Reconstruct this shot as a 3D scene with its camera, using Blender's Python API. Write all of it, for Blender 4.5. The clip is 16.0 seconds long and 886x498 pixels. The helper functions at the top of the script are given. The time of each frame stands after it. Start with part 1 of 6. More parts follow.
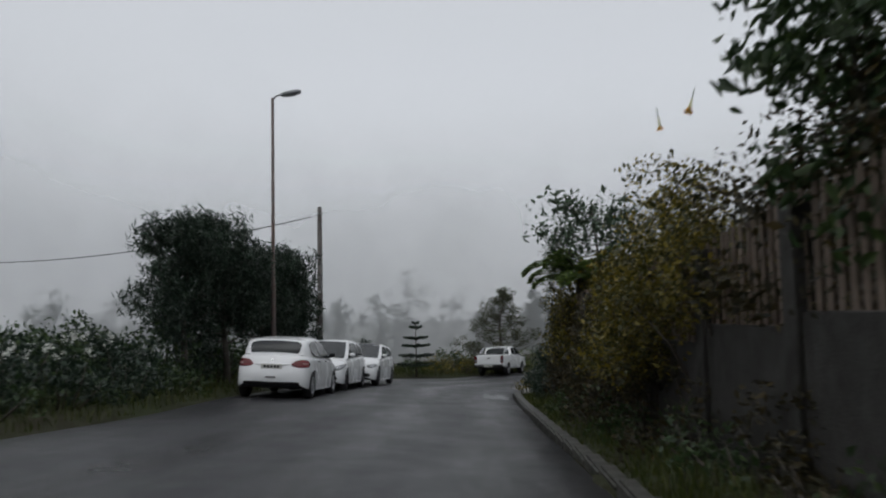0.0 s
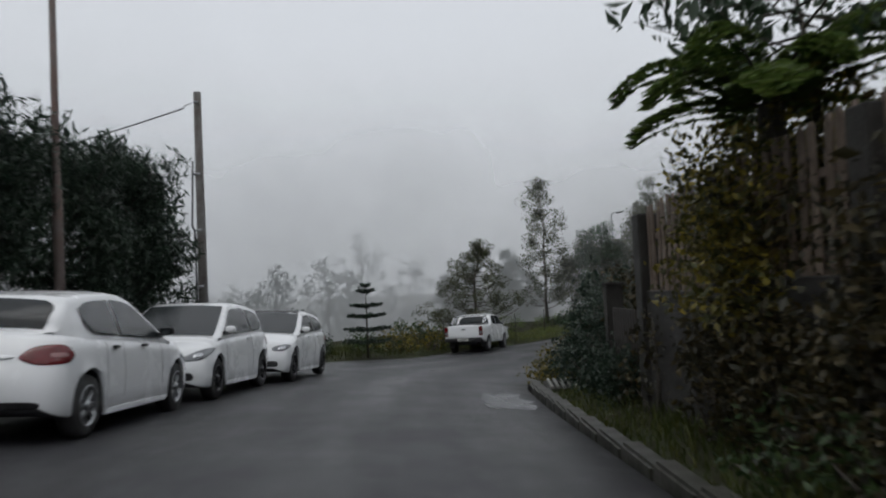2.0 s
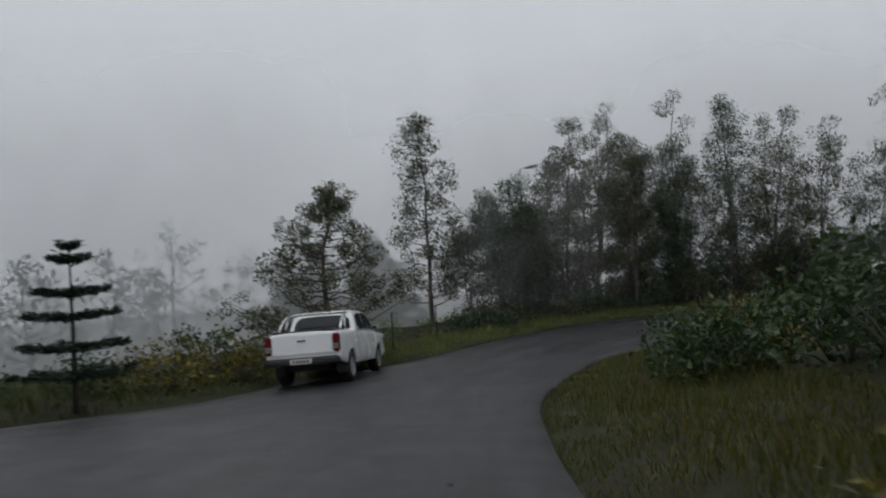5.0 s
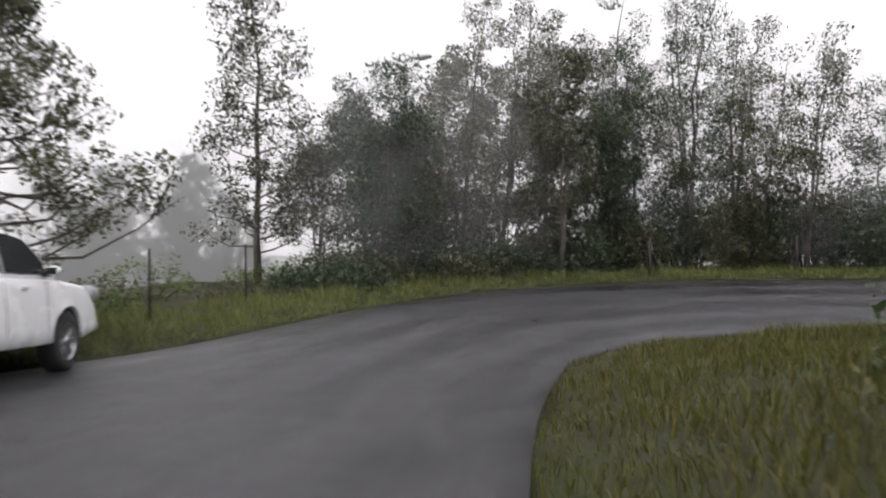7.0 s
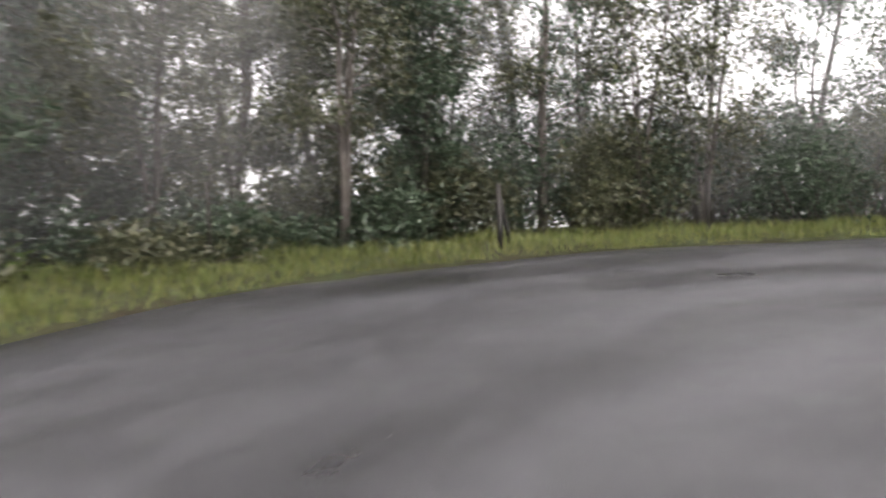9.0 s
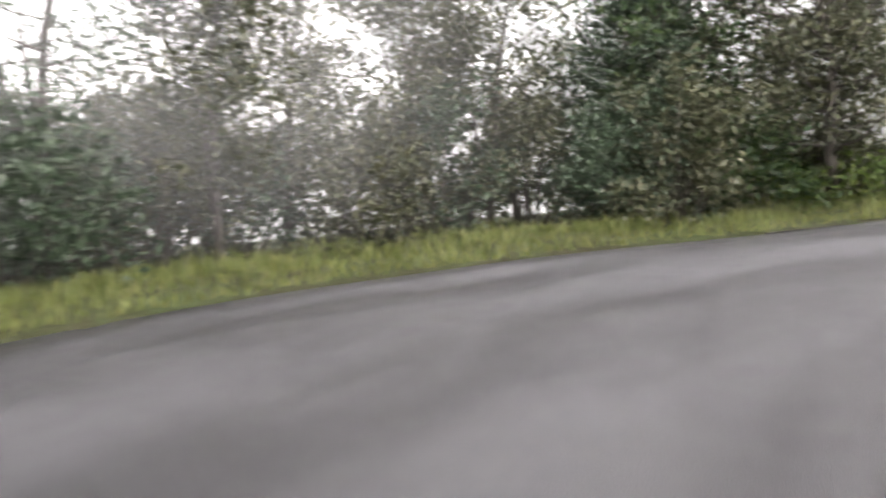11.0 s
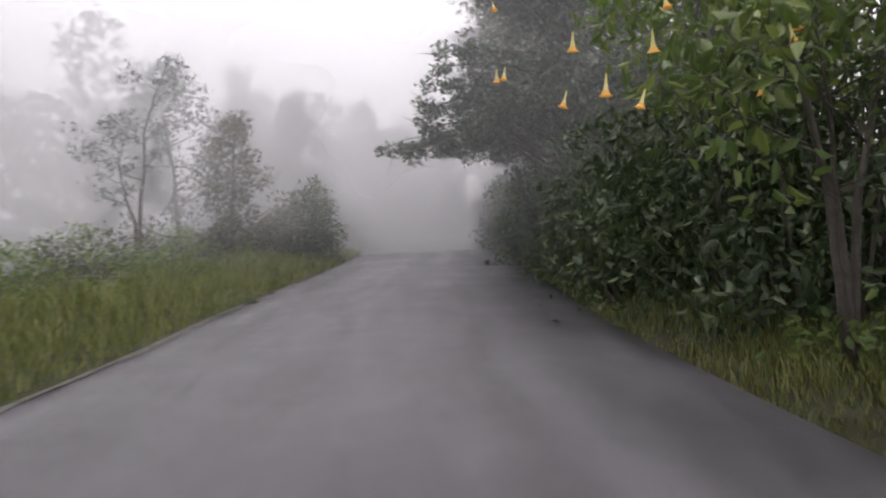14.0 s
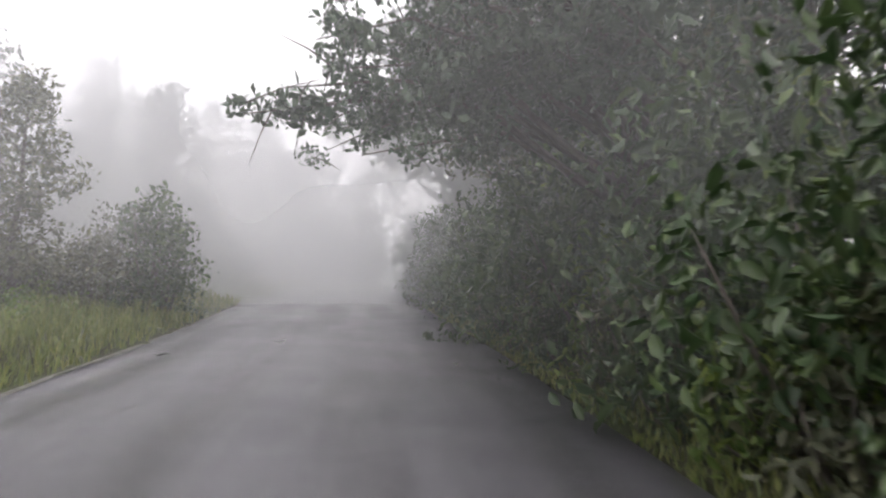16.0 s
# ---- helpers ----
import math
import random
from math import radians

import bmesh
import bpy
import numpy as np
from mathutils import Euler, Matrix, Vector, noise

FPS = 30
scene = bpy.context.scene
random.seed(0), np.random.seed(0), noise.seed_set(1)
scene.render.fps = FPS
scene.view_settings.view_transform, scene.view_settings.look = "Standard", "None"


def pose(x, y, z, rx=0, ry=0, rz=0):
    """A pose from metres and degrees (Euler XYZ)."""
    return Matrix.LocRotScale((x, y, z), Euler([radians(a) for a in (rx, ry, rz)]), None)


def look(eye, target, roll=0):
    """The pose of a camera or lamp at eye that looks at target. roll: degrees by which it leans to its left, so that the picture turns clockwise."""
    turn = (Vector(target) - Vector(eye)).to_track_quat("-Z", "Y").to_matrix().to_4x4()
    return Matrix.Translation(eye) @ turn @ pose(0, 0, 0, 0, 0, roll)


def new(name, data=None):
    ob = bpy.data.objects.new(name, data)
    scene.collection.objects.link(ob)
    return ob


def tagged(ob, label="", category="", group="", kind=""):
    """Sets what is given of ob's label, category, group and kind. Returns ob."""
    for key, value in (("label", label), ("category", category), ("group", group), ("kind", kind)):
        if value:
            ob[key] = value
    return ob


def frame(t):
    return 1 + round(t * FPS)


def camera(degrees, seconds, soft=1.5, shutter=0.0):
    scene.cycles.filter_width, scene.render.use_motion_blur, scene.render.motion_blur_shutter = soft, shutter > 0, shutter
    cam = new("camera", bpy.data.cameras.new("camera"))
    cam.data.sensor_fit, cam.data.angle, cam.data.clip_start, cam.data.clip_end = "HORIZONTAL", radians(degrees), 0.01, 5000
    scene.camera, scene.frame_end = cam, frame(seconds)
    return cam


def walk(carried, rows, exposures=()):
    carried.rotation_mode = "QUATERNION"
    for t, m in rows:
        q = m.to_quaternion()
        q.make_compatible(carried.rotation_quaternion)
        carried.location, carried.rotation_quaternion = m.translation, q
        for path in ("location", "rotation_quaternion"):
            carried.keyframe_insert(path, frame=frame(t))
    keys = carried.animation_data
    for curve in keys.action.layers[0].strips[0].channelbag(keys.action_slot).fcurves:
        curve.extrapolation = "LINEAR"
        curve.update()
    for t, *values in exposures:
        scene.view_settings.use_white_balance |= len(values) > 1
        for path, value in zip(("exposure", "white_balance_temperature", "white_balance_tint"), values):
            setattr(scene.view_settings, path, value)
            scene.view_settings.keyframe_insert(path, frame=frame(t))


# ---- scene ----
cam = camera(57.8, 16.0, soft=2.0, shutter=0.38)
PATH = [
    (0.0, look((1.285, 0.862, 0.459), (1.160, 2.852, 0.619), -1.2)),
    (0.5, look((1.011, 3.827, 0.231), (0.897, 5.817, 0.400), -1.9)),
    (1.0, look((0.850, 6.471, 0.071), (0.752, 8.463, 0.224), -2.2)),
    (1.5, look((0.539, 9.515, -0.107), (0.503, 11.510, 0.017), -2.0)),
    (2.0, look((0.500, 12.229, -0.197), (0.479, 14.226, -0.106), -2.8)),
    (2.5, look((0.446, 14.996, -0.310), (0.475, 16.992, -0.176), -2.4)),
    (3.0, look((0.431, 17.884, -0.447), (0.482, 19.877, -0.284), -2.3)),
    (3.5, look((0.442, 20.883, -0.635), (0.534, 22.869, -0.416), -4.1)),
    (4.4, look((0.458, 26.132, -0.820), (0.661, 28.116, -0.668), -3.2)),
    (5.0, look((0.922, 29.642, -1.222), (1.274, 31.608, -1.126), -4.0)),
    (5.5, pose(1.52, 32.58, -1.41, 91.77, 3.20, -12.60)),
    (6.0, pose(2.23, 35.50, -1.60, 90.77, 2.30, -15.00)),
    (6.5, pose(3.07, 38.37, -1.77, 90.30, 1.20, -17.00)),
    (7.0, pose(4.04, 41.19, -1.92, 89.90, 0.50, -19.00)),
    (7.5, pose(5.10, 43.91, -2.03, 89.65, 0.00, -21.10)),
    (8.0, pose(6.22, 46.55, -2.09, 88.00, 0.90, -23.40)),
    (8.2, pose(6.70, 47.58, -2.10, 87.80, 1.20, -24.90)),
    (8.7, pose(7.92, 50.02, -2.12, 87.40, 1.80, -30.90)),
    (9.2, pose(9.30, 52.15, -2.12, 87.00, 2.40, -41.00)),
    (9.7, pose(11.02, 53.75, -2.10, 86.66, 2.90, -52.50)),
    (10.3, pose(13.50, 54.85, -2.08, 86.33, 3.30, -67.80)),
    (10.5, pose(14.37, 55.05, -2.07, 86.13, 3.50, -73.50)),
    (11.0, pose(16.41, 55.32, -2.05, 86.33, 4.20, -87.00)),
    (11.5, pose(18.42, 55.17, -2.02, 84.90, 5.20, -100.30)),
    (12.0, pose(20.35, 54.53, -1.99, 86.20, 5.10, -115.00)),
    (12.5, pose(21.95, 53.35, -1.93, 87.75, 4.90, -129.90)),
    (13.0, pose(23.21, 51.87, -1.87, 87.67, 4.50, -140.75)),
    (13.5, pose(24.31, 50.19, -1.81, 89.40, 2.80, -147.85)),
    (14.0, pose(25.30, 48.48, -1.75, 89.85, 2.40, -154.95)),
    (14.5, pose(26.19, 46.74, -1.69, 90.70, 1.90, -158.80)),
    (15.0, pose(27.08, 44.98, -1.62, 91.45, 0.30, -160.80)),
    (15.5, pose(27.94, 43.18, -1.54, 92.20, -0.60, -161.45)),
    (16.0, pose(28.76, 41.34, -1.47, 92.90, -0.60, -161.55)),
]
EXPOSURES = [(0.0, -0.28, 6350, 10), (1.0, -0.25, 6350, 10), (2.5, -0.12, 6350, 10), (3.5, -0.38, 6350, 10), (4.5, -0.38, 6350, 10), (5.0, -0.26, 6350, 10), (5.6, 0.1, 6450, 12), (7.0, 1.1, 6750, 16),
             (7.5, 1.35, 6800, 17), (8.2, 1.75, 6850, 17), (10.3, 2.7, 6950, 17), (11.2, 2.8, 6950, 17), (11.8, 2.7, 6950, 17), (12.5, 2.15, 6850, 17), (13.0, 1.8, 6800, 18),
             (13.5, 1.45, 6750, 20), (14.0, 1.55, 6750, 20), (15.0, 2.0, 6750, 18), (16.0, 2.05, 6750, 17)]
walk(cam, PATH, EXPOSURES)

# ---- sky and light ----
world = bpy.data.worlds.new("overcast_sky")
scene.world = world
world.use_nodes = True
wn, wl = world.node_tree.nodes, world.node_tree.links
wn.clear()
w_out = wn.new("ShaderNodeOutputWorld")
w_bg = wn.new("ShaderNodeBackground")
w_sky = wn.new("ShaderNodeTexSky")
w_sky.sky_type = "NISHITA"
w_sky.sun_disc = False
w_sky.sun_elevation = radians(50)
w_sky.sun_rotation = radians(200)
w_sky.dust_density = 6.0
w_dim = wn.new("ShaderNodeVectorMath")
w_dim.operation = "SCALE"
w_dim.inputs["Scale"].default_value = 0.06
w_tc = wn.new("ShaderNodeTexCoord")
w_sep = wn.new("ShaderNodeSeparateXYZ")
w_ramp = wn.new("ShaderNodeValToRGB")
w_ramp.color_ramp.elements[0].position = 0.0
w_ramp.color_ramp.elements[0].color = (0.92, 0.945, 0.985, 1)
w_ramp.color_ramp.elements[1].position = 0.34
w_ramp.color_ramp.elements[1].color = (0.80, 0.825, 0.86, 1)
w_top = w_ramp.color_ramp.elements.new(1.0)
w_top.color = (0.74, 0.76, 0.785, 1)
w_noise = wn.new("ShaderNodeTexNoise")
w_noise.inputs["Scale"].default_value = 1.6
w_noise.inputs["Detail"].default_value = 3
w_add = wn.new("ShaderNodeMath")
w_add.operation = "MULTIPLY_ADD"
w_add.inputs[1].default_value = 0.10
w_add2 = wn.new("ShaderNodeMath")
w_add2.operation = "ADD"
w_mix = wn.new("ShaderNodeMix")
w_mix.data_type = "RGBA"
w_mix.inputs["Factor"].default_value = 0.92
wl.new(w_tc.outputs["Generated"], w_sep.inputs[0])
wl.new(w_tc.outputs["Generated"], w_noise.inputs["Vector"])
wl.new(w_noise.outputs["Fac"], w_add.inputs[0])
w_add.inputs[2].default_value = -0.05
wl.new(w_sep.outputs["Z"], w_add2.inputs[0])
wl.new(w_add.outputs[0], w_add2.inputs[1])
wl.new(w_add2.outputs[0], w_ramp.inputs["Fac"])
wl.new(w_sky.outputs["Color"], w_dim.inputs[0])
wl.new(w_dim.outputs[0], w_mix.inputs["A"])
wl.new(w_ramp.outputs["Color"], w_mix.inputs["B"])
wl.new(w_mix.outputs["Result"], w_bg.inputs["Color"])
w_bg.inputs["Strength"].default_value = 1.0
wl.new(w_bg.outputs[0], w_out.inputs["Surface"])

sun = new("sun", bpy.data.lights.new("sun", "SUN"))
sun.data.energy = 0.5
sun.data.angle = radians(40)
sun.data.color = (1.0, 0.98, 0.95)
sun.matrix_world = look((0, 0, 50), (6, 18, 0))


# ---- materials ----
def mat(name, base, rough=0.6, metal=0.0, second=None, scale=6.0, big=0.4, bump=0.0, bump_scale=40.0, spec=0.5, coat=0.0,
        island=None, translucent=0.0, obj_random=None, wet=0.25):
    """A procedural surface: two colours mixed by noise at two scales, roughness variation and fine relief."""
    m = bpy.data.materials.new(name)
    m.use_nodes = True
    n, l = m.node_tree.nodes, m.node_tree.links
    p = n["Principled BSDF"]
    out = n["Material Output"]
    p.inputs["Metallic"].default_value = metal
    p.inputs["Specular IOR Level"].default_value = spec
    p.inputs["Coat Weight"].default_value = coat
    p.inputs["Coat Roughness"].default_value = 0.08
    tc = n.new("ShaderNodeTexCoord")
    second = second or tuple(c * 0.75 for c in base)
    n1 = n.new("ShaderNodeTexNoise")
    n1.inputs["Scale"].default_value = scale
    n1.inputs["Detail"].default_value = 6
    n1.inputs["Roughness"].default_value = 0.65
    n2 = n.new("ShaderNodeTexNoise")
    n2.inputs["Scale"].default_value = big
    n2.inputs["Detail"].default_value = 3
    l.new(tc.outputs["Object"], n1.inputs["Vector"])
    l.new(tc.outputs["Object"], n2.inputs["Vector"])
    avg = n.new("ShaderNodeMath")
    avg.operation = "ADD"
    l.new(n1.outputs["Fac"], avg.inputs[0])
    l.new(n2.outputs["Fac"], avg.inputs[1])
    val = avg.outputs[0]
    rng = n.new("ShaderNodeMapRange")
    rng.inputs["From Min"].default_value = 0.72
    rng.inputs["From Max"].default_value = 1.28
    l.new(val, rng.inputs["Value"])
    mix = n.new("ShaderNodeMix")
    mix.data_type = "RGBA"
    mix.inputs["A"].default_value = (*base, 1)
    mix.inputs["B"].default_value = (*second, 1)
    l.new(rng.outputs[0], mix.inputs["Factor"])
    col = mix.outputs["Result"]
    if island or obj_random:
        if island:
            geo = n.new("ShaderNodeNewGeometry")
            rnd = geo.outputs["Random Per Island"]
        else:
            inf = n.new("ShaderNodeObjectInfo")
            rnd = inf.outputs["Random"]
        third = island or obj_random
        pw = n.new("ShaderNodeMath")
        pw.operation = "POWER"
        pw.inputs[1].default_value = 2.0
        l.new(rnd, pw.inputs[0])
        mix2 = n.new("ShaderNodeMix")
        mix2.data_type = "RGBA"
        mix2.inputs["B"].default_value = (*third, 1)
        l.new(pw.outputs[0], mix2.inputs["Factor"])
        l.new(col, mix2.inputs["A"])
        col = mix2.outputs["Result"]
    l.new(col, p.inputs["Base Color"])
    rr = n.new("ShaderNodeMapRange")
    rr.inputs["To Min"].default_value = max(0.02, rough * (1 - wet))
    rr.inputs["To Max"].default_value = min(1.0, rough * (1 + wet))
    rr.inputs["From Min"].default_value = 0.3
    rr.inputs["From Max"].default_value = 0.7
    l.new(n1.outputs["Fac"], rr.inputs["Value"])
    l.new(rr.outputs[0], p.inputs["Roughness"])
    if bump:
        n3 = n.new("ShaderNodeTexNoise")
        n3.inputs["Scale"].default_value = bump_scale
        n3.inputs["Detail"].default_value = 4
        l.new(tc.outputs["Object"], n3.inputs["Vector"])
        b = n.new("ShaderNodeBump")
        b.inputs["Strength"].default_value = bump
        b.inputs["Distance"].default_value = 0.02
        l.new(n3.outputs["Fac"], b.inputs["Height"])
        l.new(b.outputs[0], p.inputs["Normal"])
    if translucent:
        t = n.new("ShaderNodeBsdfTranslucent")
        l.new(col, t.inputs["Color"])
        ms = n.new("ShaderNodeMixShader")
        ms.inputs[0].default_value = translucent
        l.new(p.outputs[0], ms.inputs[1])
        l.new(t.outputs[0], ms.inputs[2])
        l.new(ms.outputs[0], out.inputs["Surface"])
    return m


def leaf_mat(name, base, second, third, rough=0.42, translucent=0.25):
    return mat(name, base, rough, second=second, scale=1.2, big=0.25, island=third, translucent=translucent, spec=0.4)


ASPHALT = mat("wet_asphalt", (0.022, 0.022, 0.0245), 0.43, second=(0.038, 0.038, 0.041), scale=0.9, big=0.10, bump=0.5, bump_scale=110, spec=0.30, wet=0.20)


def paler_beyond(m, pale):
    """The base colour grows paler where the road climbs out of the bend."""
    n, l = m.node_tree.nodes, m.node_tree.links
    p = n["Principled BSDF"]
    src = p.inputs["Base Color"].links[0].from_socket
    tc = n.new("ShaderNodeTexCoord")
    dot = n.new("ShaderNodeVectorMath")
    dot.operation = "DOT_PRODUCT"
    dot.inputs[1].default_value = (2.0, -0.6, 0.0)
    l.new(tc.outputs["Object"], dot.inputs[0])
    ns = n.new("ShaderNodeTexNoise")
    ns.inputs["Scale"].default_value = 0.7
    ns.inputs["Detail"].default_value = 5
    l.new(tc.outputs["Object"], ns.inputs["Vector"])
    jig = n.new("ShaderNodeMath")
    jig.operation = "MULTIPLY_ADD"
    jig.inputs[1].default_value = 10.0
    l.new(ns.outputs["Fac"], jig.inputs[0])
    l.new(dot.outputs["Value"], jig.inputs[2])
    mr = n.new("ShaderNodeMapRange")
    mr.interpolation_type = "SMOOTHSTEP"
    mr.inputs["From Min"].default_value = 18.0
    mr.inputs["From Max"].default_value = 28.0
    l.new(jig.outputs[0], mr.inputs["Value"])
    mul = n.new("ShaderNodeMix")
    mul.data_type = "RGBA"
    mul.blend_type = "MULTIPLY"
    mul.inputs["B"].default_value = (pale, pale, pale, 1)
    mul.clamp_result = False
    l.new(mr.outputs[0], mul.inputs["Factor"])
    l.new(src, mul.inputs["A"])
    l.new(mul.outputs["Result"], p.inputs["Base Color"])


paler_beyond(ASPHALT, 1.75)


def tyre_streaks(m):
    """Polished wheel tracks and long damp streaks that follow the road, by its across-and-along coordinates."""
    n, l = m.node_tree.nodes, m.node_tree.links
    p = n["Principled BSDF"]
    col, rough = p.inputs["Base Color"].links[0].from_socket, p.inputs["Roughness"].links[0].from_socket
    at = n.new("ShaderNodeAttribute")
    at.attribute_name = "flow"
    sc = n.new("ShaderNodeVectorMath")
    sc.operation = "MULTIPLY"
    sc.inputs[1].default_value = (7.0, 0.16, 1.0)
    l.new(at.outputs["Vector"], sc.inputs[0])
    ns = n.new("ShaderNodeTexNoise")
    ns.inputs["Scale"].default_value = 1.0
    ns.inputs["Detail"].default_value = 5
    ns.inputs["Roughness"].default_value = 0.6
    l.new(sc.outputs[0], ns.inputs["Vector"])
    sep = n.new("ShaderNodeSeparateXYZ")
    l.new(at.outputs["Vector"], sep.inputs[0])
    wv = n.new("ShaderNodeMath")
    wv.operation = "MULTIPLY"
    wv.inputs[1].default_value = 4 * 2 * math.pi
    l.new(sep.outputs["X"], wv.inputs[0])
    cs = n.new("ShaderNodeMath")
    cs.operation = "COSINE"
    l.new(wv.outputs[0], cs.inputs[0])
    tr = n.new("ShaderNodeMath")
    tr.operation = "MULTIPLY_ADD"
    tr.inputs[1].default_value = 0.09
    l.new(cs.outputs[0], tr.inputs[0])
    l.new(ns.outputs["Fac"], tr.inputs[2])
    for src, lo, hi, sock in ((col, 0.62, 1.35, "Base Color"), (rough, 0.72, 1.3, "Roughness")):
        mr = n.new("ShaderNodeMapRange")
        mr.inputs["From Min"].default_value = 0.30
        mr.inputs["From Max"].default_value = 0.70
        mr.inputs["To Min"].default_value = lo
        mr.inputs["To Max"].default_value = hi
        l.new(tr.outputs[0], mr.inputs["Value"])
        mu = n.new("ShaderNodeVectorMath" if sock == "Base Color" else "ShaderNodeMath")
        mu.operation = "MULTIPLY"
        l.new(src, mu.inputs[0])
        l.new(mr.outputs[0], mu.inputs[1])
        l.new(mu.outputs[0], p.inputs[sock])


tyre_streaks(ASPHALT)
GUTTER = mat("crumbled_edge", (0.075, 0.07, 0.06), 0.7, second=(0.03, 0.032, 0.022), scale=5, big=0.8, bump=0.6, bump_scale=40)
ASPHALT_PATCH = mat("asphalt_patch", (0.10, 0.10, 0.105), 0.3, second=(0.07, 0.072, 0.078), scale=3, bump=0.4, bump_scale=80)
SOIL = mat("grassy_soil", (0.026, 0.036, 0.012), 0.9, second=(0.03, 0.026, 0.016), scale=2.5, big=0.3, bump=0.6, bump_scale=25, spec=0.12)
GRASS = leaf_mat("grass_blades", (0.040, 0.062, 0.010), (0.028, 0.045, 0.008), (0.095, 0.10, 0.02), 0.5)
GRASS_FRESH = leaf_mat("fresh_wet_grass", (0.105, 0.138, 0.036), (0.078, 0.108, 0.030), (0.20, 0.20, 0.066), 0.5)
GRASS_DRY = leaf_mat("yellowing_grass", (0.07, 0.08, 0.014), (0.05, 0.062, 0.012), (0.13, 0.11, 0.025), 0.5)
LEAF_DARK = leaf_mat("cypress_needles", (0.012, 0.027, 0.017), (0.017, 0.033, 0.019), (0.031, 0.051, 0.031))
LEAF_GUM = leaf_mat("eucalypt_leaves", (0.050, 0.058, 0.028), (0.038, 0.045, 0.022), (0.105, 0.108, 0.058))
LEAF_MID = leaf_mat("broad_leaves", (0.025, 0.055, 0.017), (0.020, 0.041, 0.014), (0.066, 0.101, 0.031))
LEAF_BRIGHT = leaf_mat("fresh_leaves", (0.078, 0.133, 0.027), (0.055, 0.101, 0.023), (0.150, 0.190, 0.045), translucent=0.45)
LEAF_GOLD = leaf_mat("golden_hedge_leaves", (0.046, 0.050, 0.009), (0.020, 0.028, 0.007), (0.25, 0.19, 0.022))
LEAF_CREEPER = leaf_mat("dull_creeper_leaves", (0.022, 0.023, 0.010), (0.013, 0.014, 0.007), (0.080, 0.058, 0.018), 0.5)
LEAF_BLUE = leaf_mat("grey_green_leaves", (0.037, 0.066, 0.035), (0.028, 0.048, 0.027), (0.078, 0.109, 0.066))
# Mist is put into this colour: paler and greyer than the nearer leaves.
LEAF_HAZE = leaf_mat("haze_paled_foliage", (0.08, 0.10, 0.085), (0.06, 0.08, 0.07), (0.12, 0.14, 0.12))
BARK = mat("grey_bark", (0.075, 0.064, 0.052), 0.85, second=(0.045, 0.038, 0.031), scale=7, bump=0.6, bump_scale=30)
BARK_PALE = mat("pale_gum_bark", (0.13, 0.115, 0.10), 0.8, second=(0.065, 0.056, 0.048), scale=5, bump=0.4, bump_scale=20)
PETAL_YELLOW = mat("yellow_trumpet_petal", (0.70, 0.42, 0.07), 0.5, second=(0.66, 0.30, 0.03), scale=9, translucent=0.3)
PETAL_CREAM = mat("pale_trumpet_tube", (0.72, 0.62, 0.26), 0.5, second=(0.66, 0.66, 0.30), scale=9, translucent=0.3)
PETAL_WHITE = mat("white_petal", (0.78, 0.78, 0.74), 0.5, second=(0.66, 0.68, 0.62), scale=9, translucent=0.25)
CONCRETE = mat("mossy_concrete", (0.028, 0.026, 0.023), 0.85, second=(0.015, 0.014, 0.011), scale=2.2, big=0.7, bump=0.5, bump_scale=35)
KERB_STONE = mat("wet_kerb_concrete", (0.042, 0.039, 0.031), 0.6, second=(0.018, 0.02, 0.011), scale=3, big=0.6, bump=0.4, bump_scale=30)
GRATE_PAINT = mat("worn_white_grate_paint", (0.30, 0.30, 0.28), 0.6, second=(0.15, 0.145, 0.13), scale=12)
GRATE_PIT = mat("dark_pit_shade", (0.018, 0.017, 0.015), 0.8, second=(0.03, 0.028, 0.022), scale=8)
FENCE_WOOD = mat("weathered_fence_wood", (0.15, 0.11, 0.082), 0.8, second=(0.07, 0.052, 0.04), scale=4, bump=0.4, bump_scale=30,
                 obj_random=(0.17, 0.13, 0.10))
GATE_WOOD = mat("dark_gate_wood", (0.026, 0.02, 0.016), 0.7, second=(0.015, 0.012, 0.010), scale=5, bump=0.3, bump_scale=30)
POLE_WOOD = mat("weathered_pole_wood", (0.15, 0.145, 0.14), 0.8, second=(0.085, 0.07, 0.06), scale=4, bump=0.5, bump_scale=25)
POLE_RUST = mat("rusty_steel_pole", (0.11, 0.06, 0.045), 0.6, second=(0.16, 0.15, 0.145), scale=2.5, big=0.35, metal=0.3, bump=0.3, bump_scale=30)
GALV = mat("galvanised_steel", (0.36, 0.37, 0.38), 0.45, metal=0.8, second=(0.25, 0.26, 0.27), scale=8)
CABLE = mat("black_cable", (0.03, 0.03, 0.032), 0.6)
CAR_WHITE = mat("white_car_paint", (0.86, 0.87, 0.88), 0.25, second=(0.82, 0.83, 0.84), scale=1.5, coat=0.6, spec=0.5)
GLASS_DARK = mat("dark_wet_car_glass", (0.018, 0.022, 0.024), 0.10, second=(0.03, 0.034, 0.036), scale=5, spec=0.4, bump=0.05, bump_scale=60)
RUBBER = mat("tyre_rubber", (0.018, 0.018, 0.019), 0.75, second=(0.03, 0.03, 0.03), scale=20)
ALLOY = mat("alloy_wheel", (0.42, 0.43, 0.44), 0.35, metal=0.9, second=(0.3, 0.3, 0.31), scale=6)
RIM_DARK = mat("dark_alloy_wheel", (0.07, 0.07, 0.075), 0.4, metal=0.7, second=(0.04, 0.04, 0.042), scale=6)
